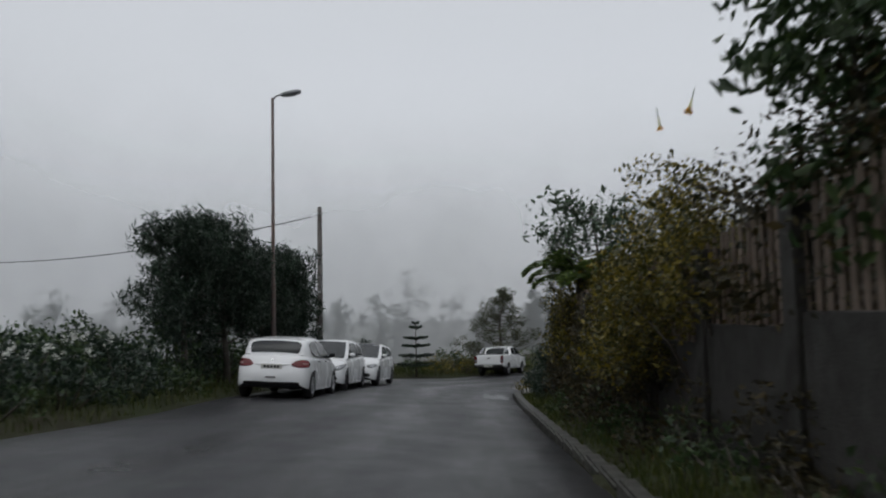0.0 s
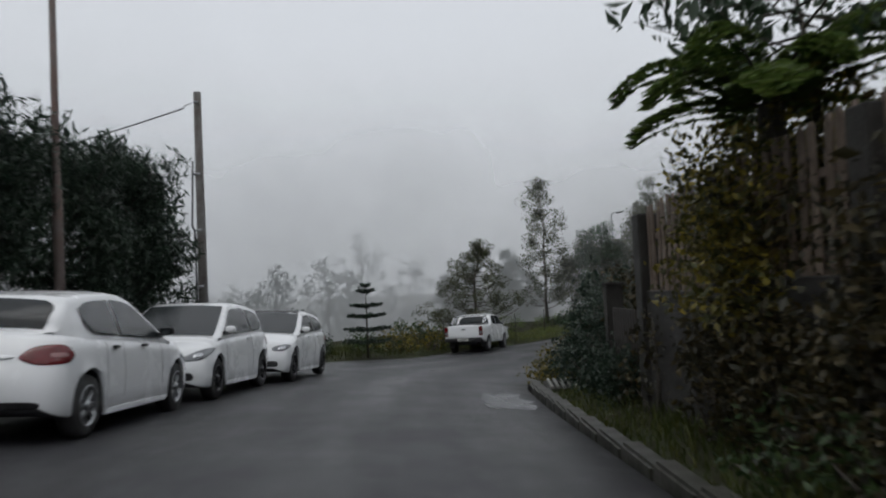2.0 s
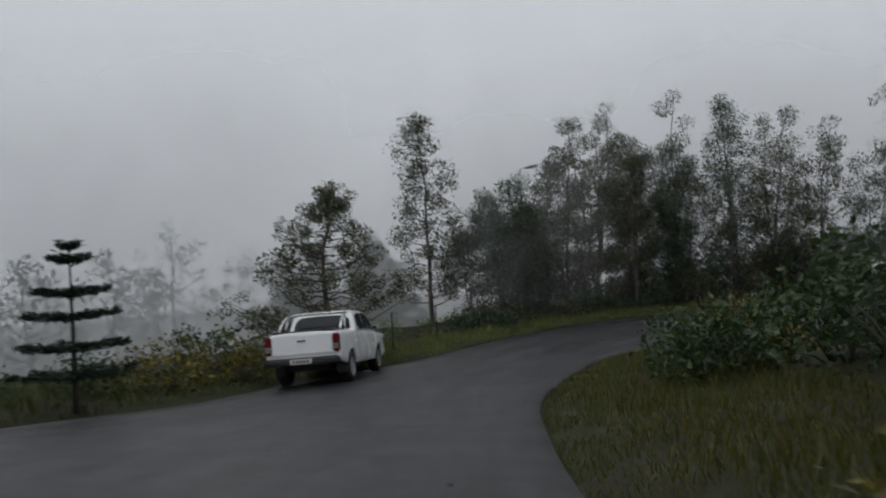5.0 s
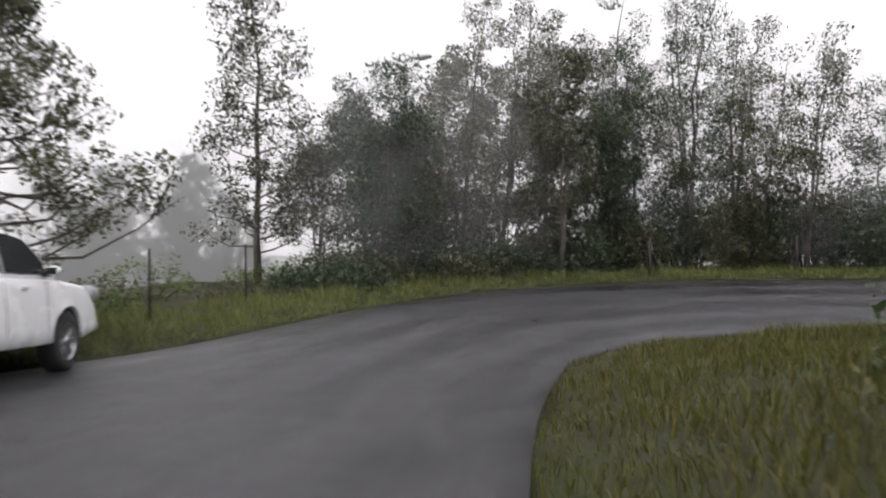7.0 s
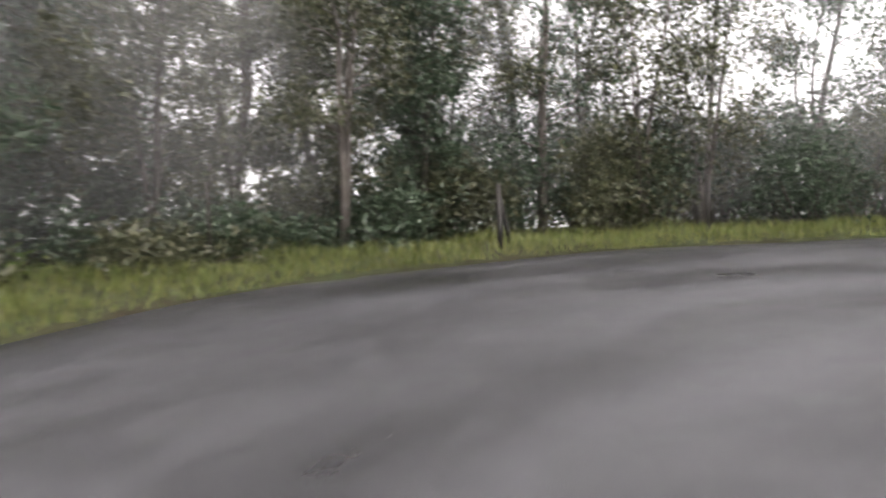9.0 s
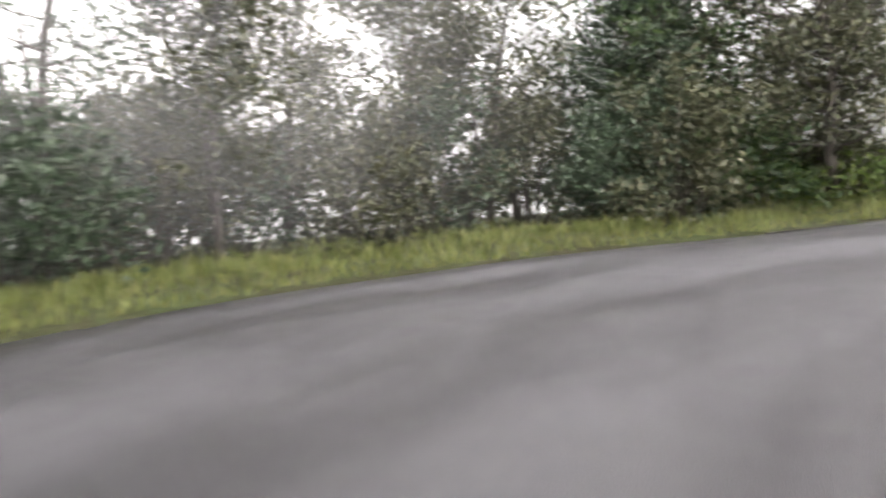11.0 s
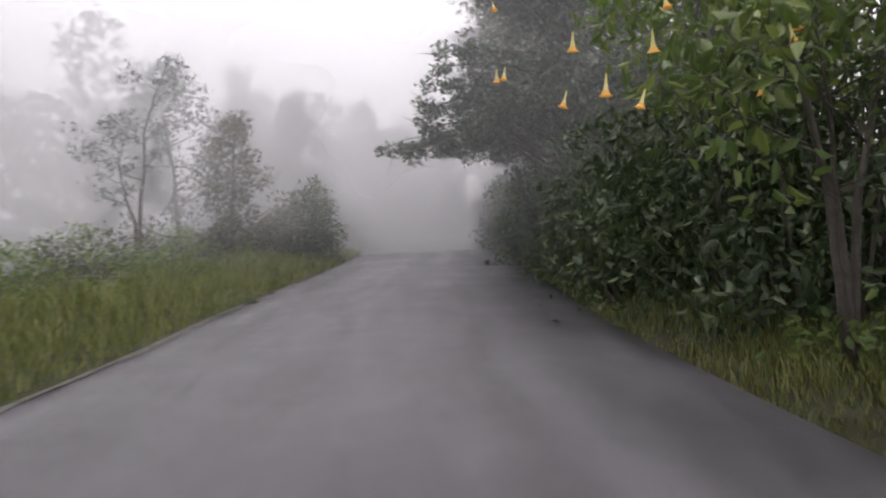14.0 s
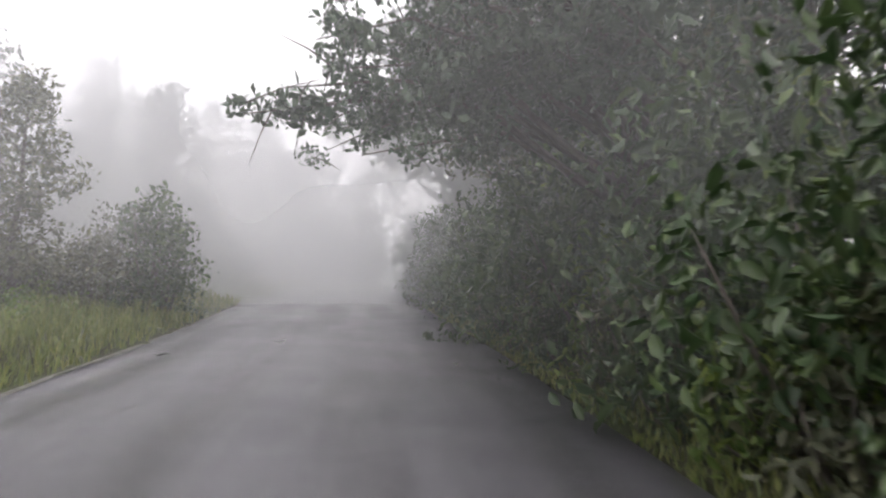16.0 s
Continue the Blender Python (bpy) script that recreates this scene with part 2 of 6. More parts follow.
DULL_PLASTIC = mat("dull_bumper_plastic", (0.014, 0.014, 0.015), 0.85, second=(0.022, 0.022, 0.023), scale=15, spec=0.2)
PLASTIC = mat("black_trim_plastic", (0.02, 0.02, 0.022), 0.5, second=(0.032, 0.032, 0.034), scale=15)
LENS_RED = mat("red_tail_lens", (0.16, 0.008, 0.012), 0.15, second=(0.09, 0.006, 0.01), scale=6, spec=0.7)
LENS_PINK = mat("pale_reversing_lens", (0.38, 0.20, 0.20), 0.15, second=(0.28, 0.14, 0.14), scale=6, spec=0.7)
LENS_CLEAR = mat("headlight_glass", (0.16, 0.17, 0.18), 0.10, second=(0.30, 0.31, 0.32), scale=9, spec=0.8)
PLATE = mat("number_plate", (0.62, 0.62, 0.58), 0.4)
PLATE_BAR = mat("plate_bar", (0.03, 0.03, 0.035), 0.5)
CHROME = mat("bright_metal_trim", (0.6, 0.61, 0.62), 0.2, metal=1.0)


# ---- geometry helpers ----
def mesh_from(name, verts, faces, material, smooth=False):
    """verts n x 3, faces m x k (k = 3 or 4) as arrays."""
    verts = np.asarray(verts, dtype=np.float32).reshape(-1, 3)
    faces = np.asarray(faces, dtype=np.int32)
    k = faces.shape[1]
    me = bpy.data.meshes.new(name)
    me.vertices.add(len(verts))
    me.vertices.foreach_set("co", verts.ravel())
    me.loops.add(faces.size)
    me.loops.foreach_set("vertex_index", faces.ravel())
    me.polygons.add(len(faces))
    me.polygons.foreach_set("loop_start", np.arange(0, faces.size, k, dtype=np.int32))
    if smooth:
        me.polygons.foreach_set("use_smooth", np.ones(len(faces), dtype=bool))
    me.update(calc_edges=True)
    me.materials.append(material)
    return me


def empty(name, m, label="", category="", group="", kind=""):
    ob = new(name)
    ob.matrix_world = m
    ob.empty_display_size = 0.2
    return tagged(ob, label, category, group, kind)


def part(name, data, material, parent, label=""):
    """Links a bmesh or mesh as one part, in the parent's own space."""
    if isinstance(data, bmesh.types.BMesh):
        me = bpy.data.meshes.new(name)
        data.to_mesh(me)
        data.free()
        me.materials.append(material)
    else:
        me = data
    ob = new(name, me)
    ob.parent = parent
    if label:
        ob["label"] = label
    return ob


def box_bm(sx, sy, sz, at=(0, 0, 0), bevel=0.0, segs=2, rot=None):
    bm = bmesh.new()
    bmesh.ops.create_cube(bm, size=1.0)
    bmesh.ops.scale(bm, vec=(sx, sy, sz), verts=bm.verts)
    if bevel:
        bmesh.ops.bevel(bm, geom=list(bm.edges), offset=bevel, segments=segs, affect="EDGES")
    if rot is not None:
        bmesh.ops.rotate(bm, cent=(0, 0, 0), matrix=rot, verts=bm.verts)
    bmesh.ops.translate(bm, vec=at, verts=bm.verts)
    return bm


def tube_arrays(path, radii, sides=7):
    """A tapered tube round a polyline; the ends are closed to a point ring."""
    path = [Vector(p) for p in path]
    verts, faces = [], []
    ref = Vector((0.31, 0.95, 0.05))
    for i, p in enumerate(path):
        d = (path[min(i + 1, len(path) - 1)] - path[max(i - 1, 0)]).normalized()
        a = d.cross(ref)
        a = a.normalized() if a.length > 1e-4 else Vector((1, 0, 0))
        b = d.cross(a)
        for k in range(sides):
            w = 2 * math.pi * k / sides
            verts.append(p + (a * math.cos(w) + b * math.sin(w)) * radii[i])
    for i in range(len(path) - 1):
        for k in range(sides):
            k2 = (k + 1) % sides
            faces.append((i * sides + k, i * sides + k2, (i + 1) * sides + k2, (i + 1) * sides + k))
    base = len(verts)
    verts += [path[0], path[-1]]
    for k in range(sides):
        k2 = (k + 1) % sides
        faces.append((base, k2, k, base))
        j = (len(path) - 1) * sides
        faces.append((base + 1, j + k, j + k2, base + 1))
    return [tuple(v) for v in verts], faces


class Geo:
    """Collects tubes into one mesh."""

    def __init__(self):
        self.v, self.f = [], []

    def tube(self, path, radii, sides=6):
        v, f = tube_arrays(path, radii, sides)
        o = len(self.v)
        self.v += v
        self.f += [tuple(i + o for i in q) for q in f]

    def mesh(self, name, material):
        me = bpy.data.meshes.new(name)
        me.from_pydata(self.v, [], [tuple(dict.fromkeys(q)) for q in self.f])
        me.polygons.foreach_set("use_smooth", np.ones(len(me.polygons), dtype=bool))
        me.materials.append(material)
        return me


def leaves_mesh(name, centres, size, material, rng, droop=0.25, aspect=0.45, flat=0.0, jitter=0.35, along=None, fine=False):
    """One folded blade at every centre; fine gives it a rounded outline and a curled tip."""
    c = np.asarray(centres, dtype=np.float64)
    n = len(c)
    d = rng.normal(size=(n, 3))
    if along is not None:
        d = d * 0.45 + along
    d[:, 2] = d[:, 2] * (1 - flat) - droop
    d /= np.linalg.norm(d, axis=1, keepdims=True) + 1e-9
    r = rng.normal(size=(n, 3))
    if flat:
        r = r * (1 - flat) + np.array([0, 0, 1.0]) * flat
    s = np.cross(d, r)
    s /= np.linalg.norm(s, axis=1, keepdims=True) + 1e-9
    u = np.cross(s, d)
    ln = size * (1 + jitter * rng.normal(size=(n, 1))).clip(0.45, 1.9)
    w = ln * aspect
    fold = u * w * 0.22
    if fine:
        v = np.stack([c - d * ln * 0.5, c - d * ln * 0.16 + s * w * 0.5 + fold, c + d * ln * 0.2 + s * w * 0.38 + fold * 0.8, c + d * ln * 0.5 - u * ln * 0.14,
                      c + d * ln * 0.2 - s * w * 0.38 + fold * 0.8, c - d * ln * 0.16 - s * w * 0.5 + fold], axis=1).reshape(-1, 3)
        i = np.arange(n, dtype=np.int32)[:, None] * 6
        f = np.concatenate([i + np.array([[0, k, k + 1]]) for k in (1, 2, 3, 4)], axis=1).reshape(-1, 3)
        return mesh_from(name, v, f, material)
    v = np.stack([c - d * ln * 0.5, c + s * w * 0.5 + fold, c + d * ln * 0.5, c - s * w * 0.5 + fold], axis=1).reshape(-1, 3)
    i = np.arange(n, dtype=np.int32)[:, None] * 4
    f = np.concatenate([i + np.array([[0, 1, 2]]), i + np.array([[0, 2, 3]])], axis=1).reshape(-1, 3)
    return mesh_from(name, v, f, material)


def clump_points(rng, centres, radii, per, hollow=0.45, squash=0.8):
    """Points in rough shells round clump centres."""
    out = []
    for c, r in zip(centres, radii):
        n = max(4, int(per * r * r))
        d = rng.normal(size=(n, 3))
        d /= np.linalg.norm(d, axis=1, keepdims=True)
        rad = r * (hollow + (1 - hollow) * rng.random((n, 1)) ** 0.6) * (1 + 0.16 * rng.normal(size=(n, 1)))
        p = d * rad
        p[:, 2] *= squash
        out.append(np.asarray(c) + p)
    return np.concatenate(out)


# ---- the road: matched points of its outer and inner edge ----
OUTER = [(-5.2, -14), (-5.1, 0), (-5.0, 12), (-5.0, 19), (-5.0, 26), (-5.2, 33), (-5.0, 38.5), (-4.0, 42.5), (-2.0, 45.6), (-0.4, 48.4),
         (1.2, 51.2), (3.9, 53.6), (6.2, 56.0), (9.3, 59.0), (13.5, 60.9), (18.6, 60.7), (23.4, 58.8), (26.9, 55.4), (28.5, 51.2),
         (29.4, 47.4), (31.1, 43.4), (32.9, 39.8), (34.9, 35.4), (37.0, 30.6), (40.6, 23.0), (44.0, 15.4), (45.8, 7.0), (44.6, -4.0)]
INNER = [(2.9, -14), (2.6, 0), (2.15, 12), (1.95, 17), (1.8, 21), (1.75, 25), (1.85, 28), (2.3, 31.5), (2.8, 35), (3.6, 38.6),
         (4.6, 42.2), (6.2, 45.8), (7.8, 48.7), (9.5, 51.0), (12.2, 52.1), (15.5, 51.7), (18.6, 50.2), (21.4, 47.9), (23.8, 45.3),
         (25.4, 43.1), (26.7, 40.9), (28.1, 38.2), (30.0, 34.0), (32.2, 29.2), (36.0, 21.2), (39.6, 13.2), (41.0, 6.2), (39.8, -4.6)]
Z_OUT = [0.25, -0.4, -1.10, -1.38, -1.73, -2.09, -2.52, -2.85, -3.12, -3.28, -3.36, -3.38, -3.28, -3.17, -3.03, -2.95, -2.95, -2.95, -2.93,
         -2.83, -2.72, -2.60, -2.44, -2.26, -1.97, -1.68, -1.52, -1.6]
Z_IN = [0.0, -0.72, -1.42, -1.66, -1.86, -2.05, -2.28, -2.58, -2.8, -3.0, -3.15, -3.3, -3.38, -3.42, -3.42, -3.4, -3.36, -3.3, -3.12,
        -2.92, -2.76, -2.62, -2.44, -2.26, -1.97, -1.68, -1.52, -1.6]


def spline(points, steps):
    """Catmull-Rom through the points."""
    p = [np.array(q, dtype=float) for q in points]
    p = [2 * p[0] - p[1]] + p + [2 * p[-1] - p[-2]]
    out = []
    for i in range(1, len(p) - 2):
        for k in range(steps):
            t = k / steps
            a, b, c, d = p[i - 1], p[i], p[i + 1], p[i + 2]
            out.append(0.5 * (2 * b + (c - a) * t + (2 * a - 5 * b + 4 * c - d) * t * t + (3 * b - a - 3 * c + d) * t ** 3))
    out.append(p[-2])
    return np.array(out)


STEPS = 12
EDGE_O = spline([(*p, z) for p, z in zip(OUTER, Z_OUT)], STEPS)
EDGE_I = spline([(*p, z) for p, z in zip(INNER, Z_IN)], STEPS)
ACROSS = 14
ROAD = np.stack([EDGE_O + (EDGE_I - EDGE_O) * (k / ACROSS) for k in range(ACROSS + 1)], axis=1)
RING = np.concatenate([EDGE_O[:, :2], EDGE_I[::-1, :2]])


def inside_road(x, y):
    """Which of the points lie within the road's outline."""
    c = np.zeros(x.shape, dtype=bool)
    j = len(RING) - 1
    for i in range(len(RING)):
        xi, yi = RING[i]
        xj, yj = RING[j]
        if yi != yj:
            c ^= ((yi > y) != (yj > y)) & (x < (xj - xi) * (y - yi) / (yj - yi) + xi)
        j = i
    return c


def near_road(x, y):
    """Distance to the road's outer and inner edge, and a smooth road level."""
    x, y = np.asarray(x, dtype=float), np.asarray(y, dtype=float)
    shape = x.shape
    x, y = x.ravel(), y.ravel()
    do, di, lev = np.full(x.shape, 1e9), np.full(x.shape, 1e9), np.zeros(x.shape)
    ws = np.zeros(x.shape)
    for e, best in ((EDGE_O[::2], do), (EDGE_I[::2], di), ((0.5 * (EDGE_O + EDGE_I))[::2], None)):
        for px, py, pz in e:
            q = (x - px) ** 2 + (y - py) ** 2
            if best is not None:
                np.minimum(best, q, out=best)
            w = 1.0 / (q + 0.05) ** 2
            ws += w
            lev += w * pz
    return np.sqrt(do).reshape(shape), np.sqrt(di).reshape(shape), (lev / ws).reshape(shape)


def lumps(x, y):
    return (0.06 * np.sin(x * 1.3 + 0.7 * y) * np.sin(y * 0.9 - 0.4 * x) + 0.04 * np.sin(2.7 * x + 1.1) * np.sin(2.3 * y))


def ground_z(x, y):
    """Height of the ground sheet."""
    x, y = np.asarray(x, dtype=float), np.asarray(y, dtype=float)
    do, di, lev = near_road(x, y)
    ins = inside_road(x, y)
    d = np.minimum(do, di)
    outer = do < di
    rise_in = np.clip((d - 0.4) * 0.10, 0, 1.3)
    rise_out = 0.05 + 0.22 * np.clip(d / 2.5, 0, 1) - 0.20 * np.clip(d - 9.0, 0, 60)
    off = np.where(outer, rise_out, rise_in) + lumps(x, y) * np.clip(d / 1.5, 0, 1)
    drop = np.where(ins, -0.05 - 0.5 * np.clip(d, 0, 0.8), off)
    return lev + drop


def gz(x, y):
    return float(ground_z(np.array([x]), np.array([y]))[0])


xs = np.concatenate([[-1500, -700, -350, -180, -110, -80], np.arange(-60, 80.1, 0.7), [100, 140, 220, 400, 800, 1500]])
ys = np.concatenate([[-1500, -700, -350, -180, -90, -50], np.arange(-30, 110.1, 0.7), [130, 170, 250, 450, 850, 1500]])
GX, GY = np.meshgrid(xs, ys, indexing="ij")
GZ = ground_z(GX, GY)
gi = np.arange(len(xs) * len(ys)).reshape(len(xs), len(ys))
gf = np.stack([gi[:-1, :-1], gi[1:, :-1], gi[1:, 1:], gi[:-1, 1:]], axis=-1).reshape(-1, 4)
ground = new("ground", mesh_from("ground", np.stack([GX, GY, GZ], axis=-1).reshape(-1, 3), gf, SOIL, True))
tagged(ground, "wet grassy hillside ground beside the road", "ground", kind="structure")

nr = ROAD.shape[0]
rv = ROAD.copy()
crown = np.sin(np.linspace(0, math.pi, ACROSS + 1)) * 0.03
rv[:, :, 2] += crown[None, :] + 0.015 * np.sin(rv[:, :, 0] * 0.9) * np.sin(rv[:, :, 1] * 0.7)
ri = np.arange(nr * (ACROSS + 1)).reshape(nr, ACROSS + 1)
rf = np.stack([ri[:-1, :-1], ri[:-1, 1:], ri[1:, 1:], ri[1:, :-1]], axis=-1).reshape(-1, 4)
low = np.stack([rv[:, 0] - (0, 0, 0.12), rv[:, -1] - (0, 0, 0.12)], axis=1).reshape(-1, 3)
base = nr * (ACROSS + 1)
sk = []
for i in range(nr - 1):
    sk.append((ri[i, 0], ri[i + 1, 0], base + 2 * (i + 1), base + 2 * i))
    sk.append((ri[i + 1, -1], ri[i, -1], base + 2 * i + 1, base + 2 * (i + 1) + 1))
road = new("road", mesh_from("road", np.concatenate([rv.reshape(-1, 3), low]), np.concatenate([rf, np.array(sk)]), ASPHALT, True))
flow = road.data.attributes.new("flow", "FLOAT_VECTOR", "POINT")
run = np.concatenate([[0], np.cumsum(np.linalg.norm(np.diff(0.5 * (EDGE_O + EDGE_I), axis=0), axis=1))])
fl = np.zeros((nr, ACROSS + 1, 3))
fl[:, :, 0] = np.linspace(0, 1, ACROSS + 1)[None, :]
fl[:, :, 1] = run[:, None]
fl = np.concatenate([fl.reshape(-1, 3), np.stack([fl[:, 0], fl[:, -1]], axis=1).reshape(-1, 3)])
flow.data.foreach_set("vector", fl.astype(np.float32).ravel())
tagged(road, "wet dark grey asphalt hairpin road with puddled sheen", "road", kind="structure")


def road_z(x, y):
    q = (rv[:, :, 0] - x) ** 2 + (rv[:, :, 1] - y) ** 2
    k = np.argsort(q.ravel())[:4]
    w = 1 / (q.ravel()[k] + 1e-3)
    return float((rv.reshape(-1, 3)[k, 2] * w).sum() / w.sum())


# ---- trees and shrubs ----
def tree(name, label, x, y, h, spread, seed, leaf, bark, size=0.16, density=260, stems=1, lean=0.06, start=0.3, limbs=14, clump=0.55,
         squash=0.8, droop=0.25, aspect=0.42, thick=0.055, profile=None, z=None, category="tree", group="", flat=0.0, sub=3, fine=False, rise=1.0, inner=0.45):
    """A tapered trunk with limbs and a crown of many leaf clumps with gaps."""
    rng = np.random.default_rng(seed)
    z0 = gz(x, y) - 0.08 if z is None else z
    root = empty(name, Matrix.Translation((x, y, z0)), label, category, group)
    g = Geo()
    centres, radii = [], []
    profile = profile or (lambda f: math.sin(math.pi * min(1, 0.18 + 0.82 * f)) ** 0.7)
    for s in range(stems):
        a = rng.random() * 6.28
        hs = h * (1 if s == 0 else 0.62 + 0.35 * rng.random())
        ln = lean * (1 if stems == 1 else 2.4) * hs
        pts = []
        for k in range(7):
            f = k / 6
            pts.append(Vector((math.cos(a) * ln * f ** 1.3 + 0.02 * hs * rng.normal() * f, math.sin(a) * ln * f ** 1.3 + 0.02 * hs * rng.normal() * f,
                               hs * 0.96 * f)))
        r0 = thick * hs ** 0.85 * (0.55 + 0.45 / stems) * 0.42
        g.tube(pts, [r0 * (1.25 if k == 0 else 1) * (1 - 0.88 * k / 6) for k in range(7)], 7)
        nl = max(5, limbs // stems)
        for i in range(nl):
            f = start + (1 - start) * (i + rng.random() * 0.8) / nl
            f = min(f, 0.99)
            kk = min(5, int(f * 6))
            p = pts[kk].lerp(pts[kk + 1], f * 6 - kk)
            az = i * 2.4 + rng.random() * 1.2
            rel = (f - start) / (1 - start)
            reach = spread * profile(rel) * (0.7 + 0.5 * rng.random()) / (1 if stems == 1 else 1.35)
            up = (0.35 + 0.5 * rng.random()) * reach * rise
            end = p + Vector((math.cos(az) * reach, math.sin(az) * reach, up))
            mid = p.lerp(end, 0.5) + Vector((0, 0, -0.12 * reach))
            k1 = p.lerp(mid, 0.5) + Vector(rng.normal(size=3) * 0.03 * reach)
            k2 = mid.lerp(end, 0.5) + Vector(rng.normal(size=3) * 0.045 * reach)
            rr = r0 * 0.34 * (1 - 0.6 * f)
            g.tube([p, k1, mid, k2, end], [rr, rr * 0.8, rr * 0.6, rr * 0.38, 0.005], 5)
            for q in range(sub):
                t = inner + (1.05 - inner) * (q + rng.random()) / sub
                c = p.lerp(end, t) + Vector(rng.normal(size=3) * 0.22 * clump * spread ** 0.5)
                centres.append(tuple(c))
                radii.append(clump * (0.55 + 0.6 * rng.random()) * (0.75 + 0.25 * reach / max(spread, 0.1)))
        centres.append(tuple(pts[-1]))
        radii.append(clump * 0.7)
    tk = part("trunk", g.mesh("trunk", bark), bark, root)
    if stems > 1:
        tagged(tk, kind="stuff")
    pts = clump_points(rng, centres, radii, density, squash=squash)
    part("crown", leaves_mesh("crown", pts, size, leaf, rng, droop=droop, aspect=aspect, flat=flat, fine=fine), leaf, root)
    return root


def shrub(name, label, x, y, w, d, h, seed, leaf, size=0.14, density=240, clump=0.4, z=None, category="shrub", group="", bark=BARK, droop=0.2,
          aspect=0.5, n=None, overhang=0.0, turn=0.0, fine=False):
    """A rounded, uneven bush of stems and leaf clumps over a w x d footprint."""
    rng = np.random.default_rng(seed)
    z0 = gz(x, y) - 0.05 if z is None else z
    root = empty(name, Matrix.Translation((x, y, z0)) @ Matrix.Rotation(radians(turn), 4, "Z"), label, category, group)
    g = Geo()
    centres, radii = [], []
    n = n or int(9 + 7 * w * d * h ** 0.6)
    for i in range(n):
        u, v = rng.uniform(-1, 1), rng.uniform(-1, 1)
        k = max(0.0, 1 - 0.55 * (u * u + v * v))
        top = h * k ** 0.5 * (0.72 + 0.4 * rng.random())
        zz = top * (1 - 0.85 * rng.random() ** 1.6)
        c = (u * w / 2, v * d / 2 - overhang * (zz / h) ** 2, max(0.15, zz))
        centres.append(c)
        radii.append(clump * (0.6 + 0.7 * rng.random()))
        if i % 3 == 0:
            b = Vector((c[0] * 0.35, c[1] * 0.35, -0.1))
            g.tube([b, b.lerp(Vector(c), 0.5) + Vector((0.05, 0.03, 0.05)), Vector(c)], [0.03, 0.02, 0.006], 5)
    tagged(part("branchwork", g.mesh("branchwork", bark), bark, root), kind="stuff")
    pts = clump_points(rng, centres, radii, density, squash=0.85)
    pts = pts[pts[:, 2] > -0.05]
    part("foliage", leaves_mesh("foliage", pts, size, leaf, rng, droop=droop, aspect=aspect, fine=fine), leaf, root)
    return root


def along_edge(edge, i0, i1, step):
    """Points and outward directions along a road edge between two of its control points."""
    e = edge[i0 * STEPS:i1 * STEPS + 1]
    seg = np.linalg.norm(np.diff(e[:, :2], axis=0), axis=1)
    cum = np.concatenate([[0], np.cumsum(seg)])
    other = EDGE_I if edge is EDGE_O else EDGE_O
    out = []
    for s in np.arange(0, cum[-1], step):
        k = min(int(np.searchsorted(cum, s, side="right")) - 1, len(e) - 2)
        f = (s - cum[k]) / max(seg[k], 1e-6)
        p = e[k] + (e[k + 1] - e[k]) * f
        t = (e[k + 1] - e[k])[:2]
        nrm = np.array([-t[1], t[0]]) / (np.linalg.norm(t) + 1e-9)
        o = other[i0 * STEPS + k][:2] - p[:2]
        if np.dot(nrm, o) > 0:
            nrm = -nrm
        out.append((p, nrm))
    return out


def grass_strip(name, label, edge, i0, i1, near, far, per_m, height, seed, material):
    """Blades of grass along a road edge, as one object."""
    rng = np.random.default_rng(seed)
    px, py, dd = [], [], []
    for p, nrm in along_edge(edge, i0, i1, 0.25):
        k = max(1, int(per_m * 0.25))
        d = near + (far - near) * rng.random(k)
        along = np.array([nrm[1], -nrm[0]])
        q = p[:2] + nrm * d[:, None] + along * rng.uniform(-0.2, 0.2, (k, 1))
        px.append(q[:, 0])
        py.append(q[:, 1])
        dd.append(d)
    px, py, dd = np.concatenate(px), np.concatenate(py), np.concatenate(dd)
    keep = ~inside_road(px, py)
    px, py, dd = px[keep], py[keep], dd[keep]
    z = ground_z(px, py)
    n = len(px)
    tuft = 0.6 + 0.8 * (0.5 + 0.5 * np.sin(px * 2.1 + 1.3 * py) * np.sin(py * 1.7 - px))
    hh = height * tuft * rng.uniform(0.5, 1.25, n) * np.clip(0.45 + dd / 1.2, 0.4, 1.2)
    a = rng.random(n) * 6.28
    w = 0.006 + 0.02 * height * rng.random(n)
    bend = hh * rng.uniform(0.1, 0.7, n)
    b = rng.random(n) * 6.28
    base = np.stack([px, py, z - 0.03], axis=1)
    side = np.stack([np.cos(a) * w, np.sin(a) * w, np.zeros(n)], axis=1)
    mid = base + np.stack([np.cos(b) * bend * 0.35, np.sin(b) * bend * 0.35, hh * 0.62], axis=1)
    tip = base + np.stack([np.cos(b) * bend, np.sin(b) * bend, hh], axis=1)
    v = np.stack([base - side, base + side, mid + side * 0.8, mid - side * 0.8, tip], axis=1).reshape(-1, 3)
    i = np.arange(n)[:, None] * 5
    f = np.concatenate([i + [[0, 1, 2]], i + [[0, 2, 3]], i + [[3, 2, 4]]], axis=1).reshape(-1, 3)
    ob = new(name, mesh_from(name, v, f, material))
    return tagged(ob, label, "grass", kind="stuff")


# ---- cars ----
def lerp_table(table, s):
    return float(np.interp(s, [a for a, _ in table], [b for _, b in table]))


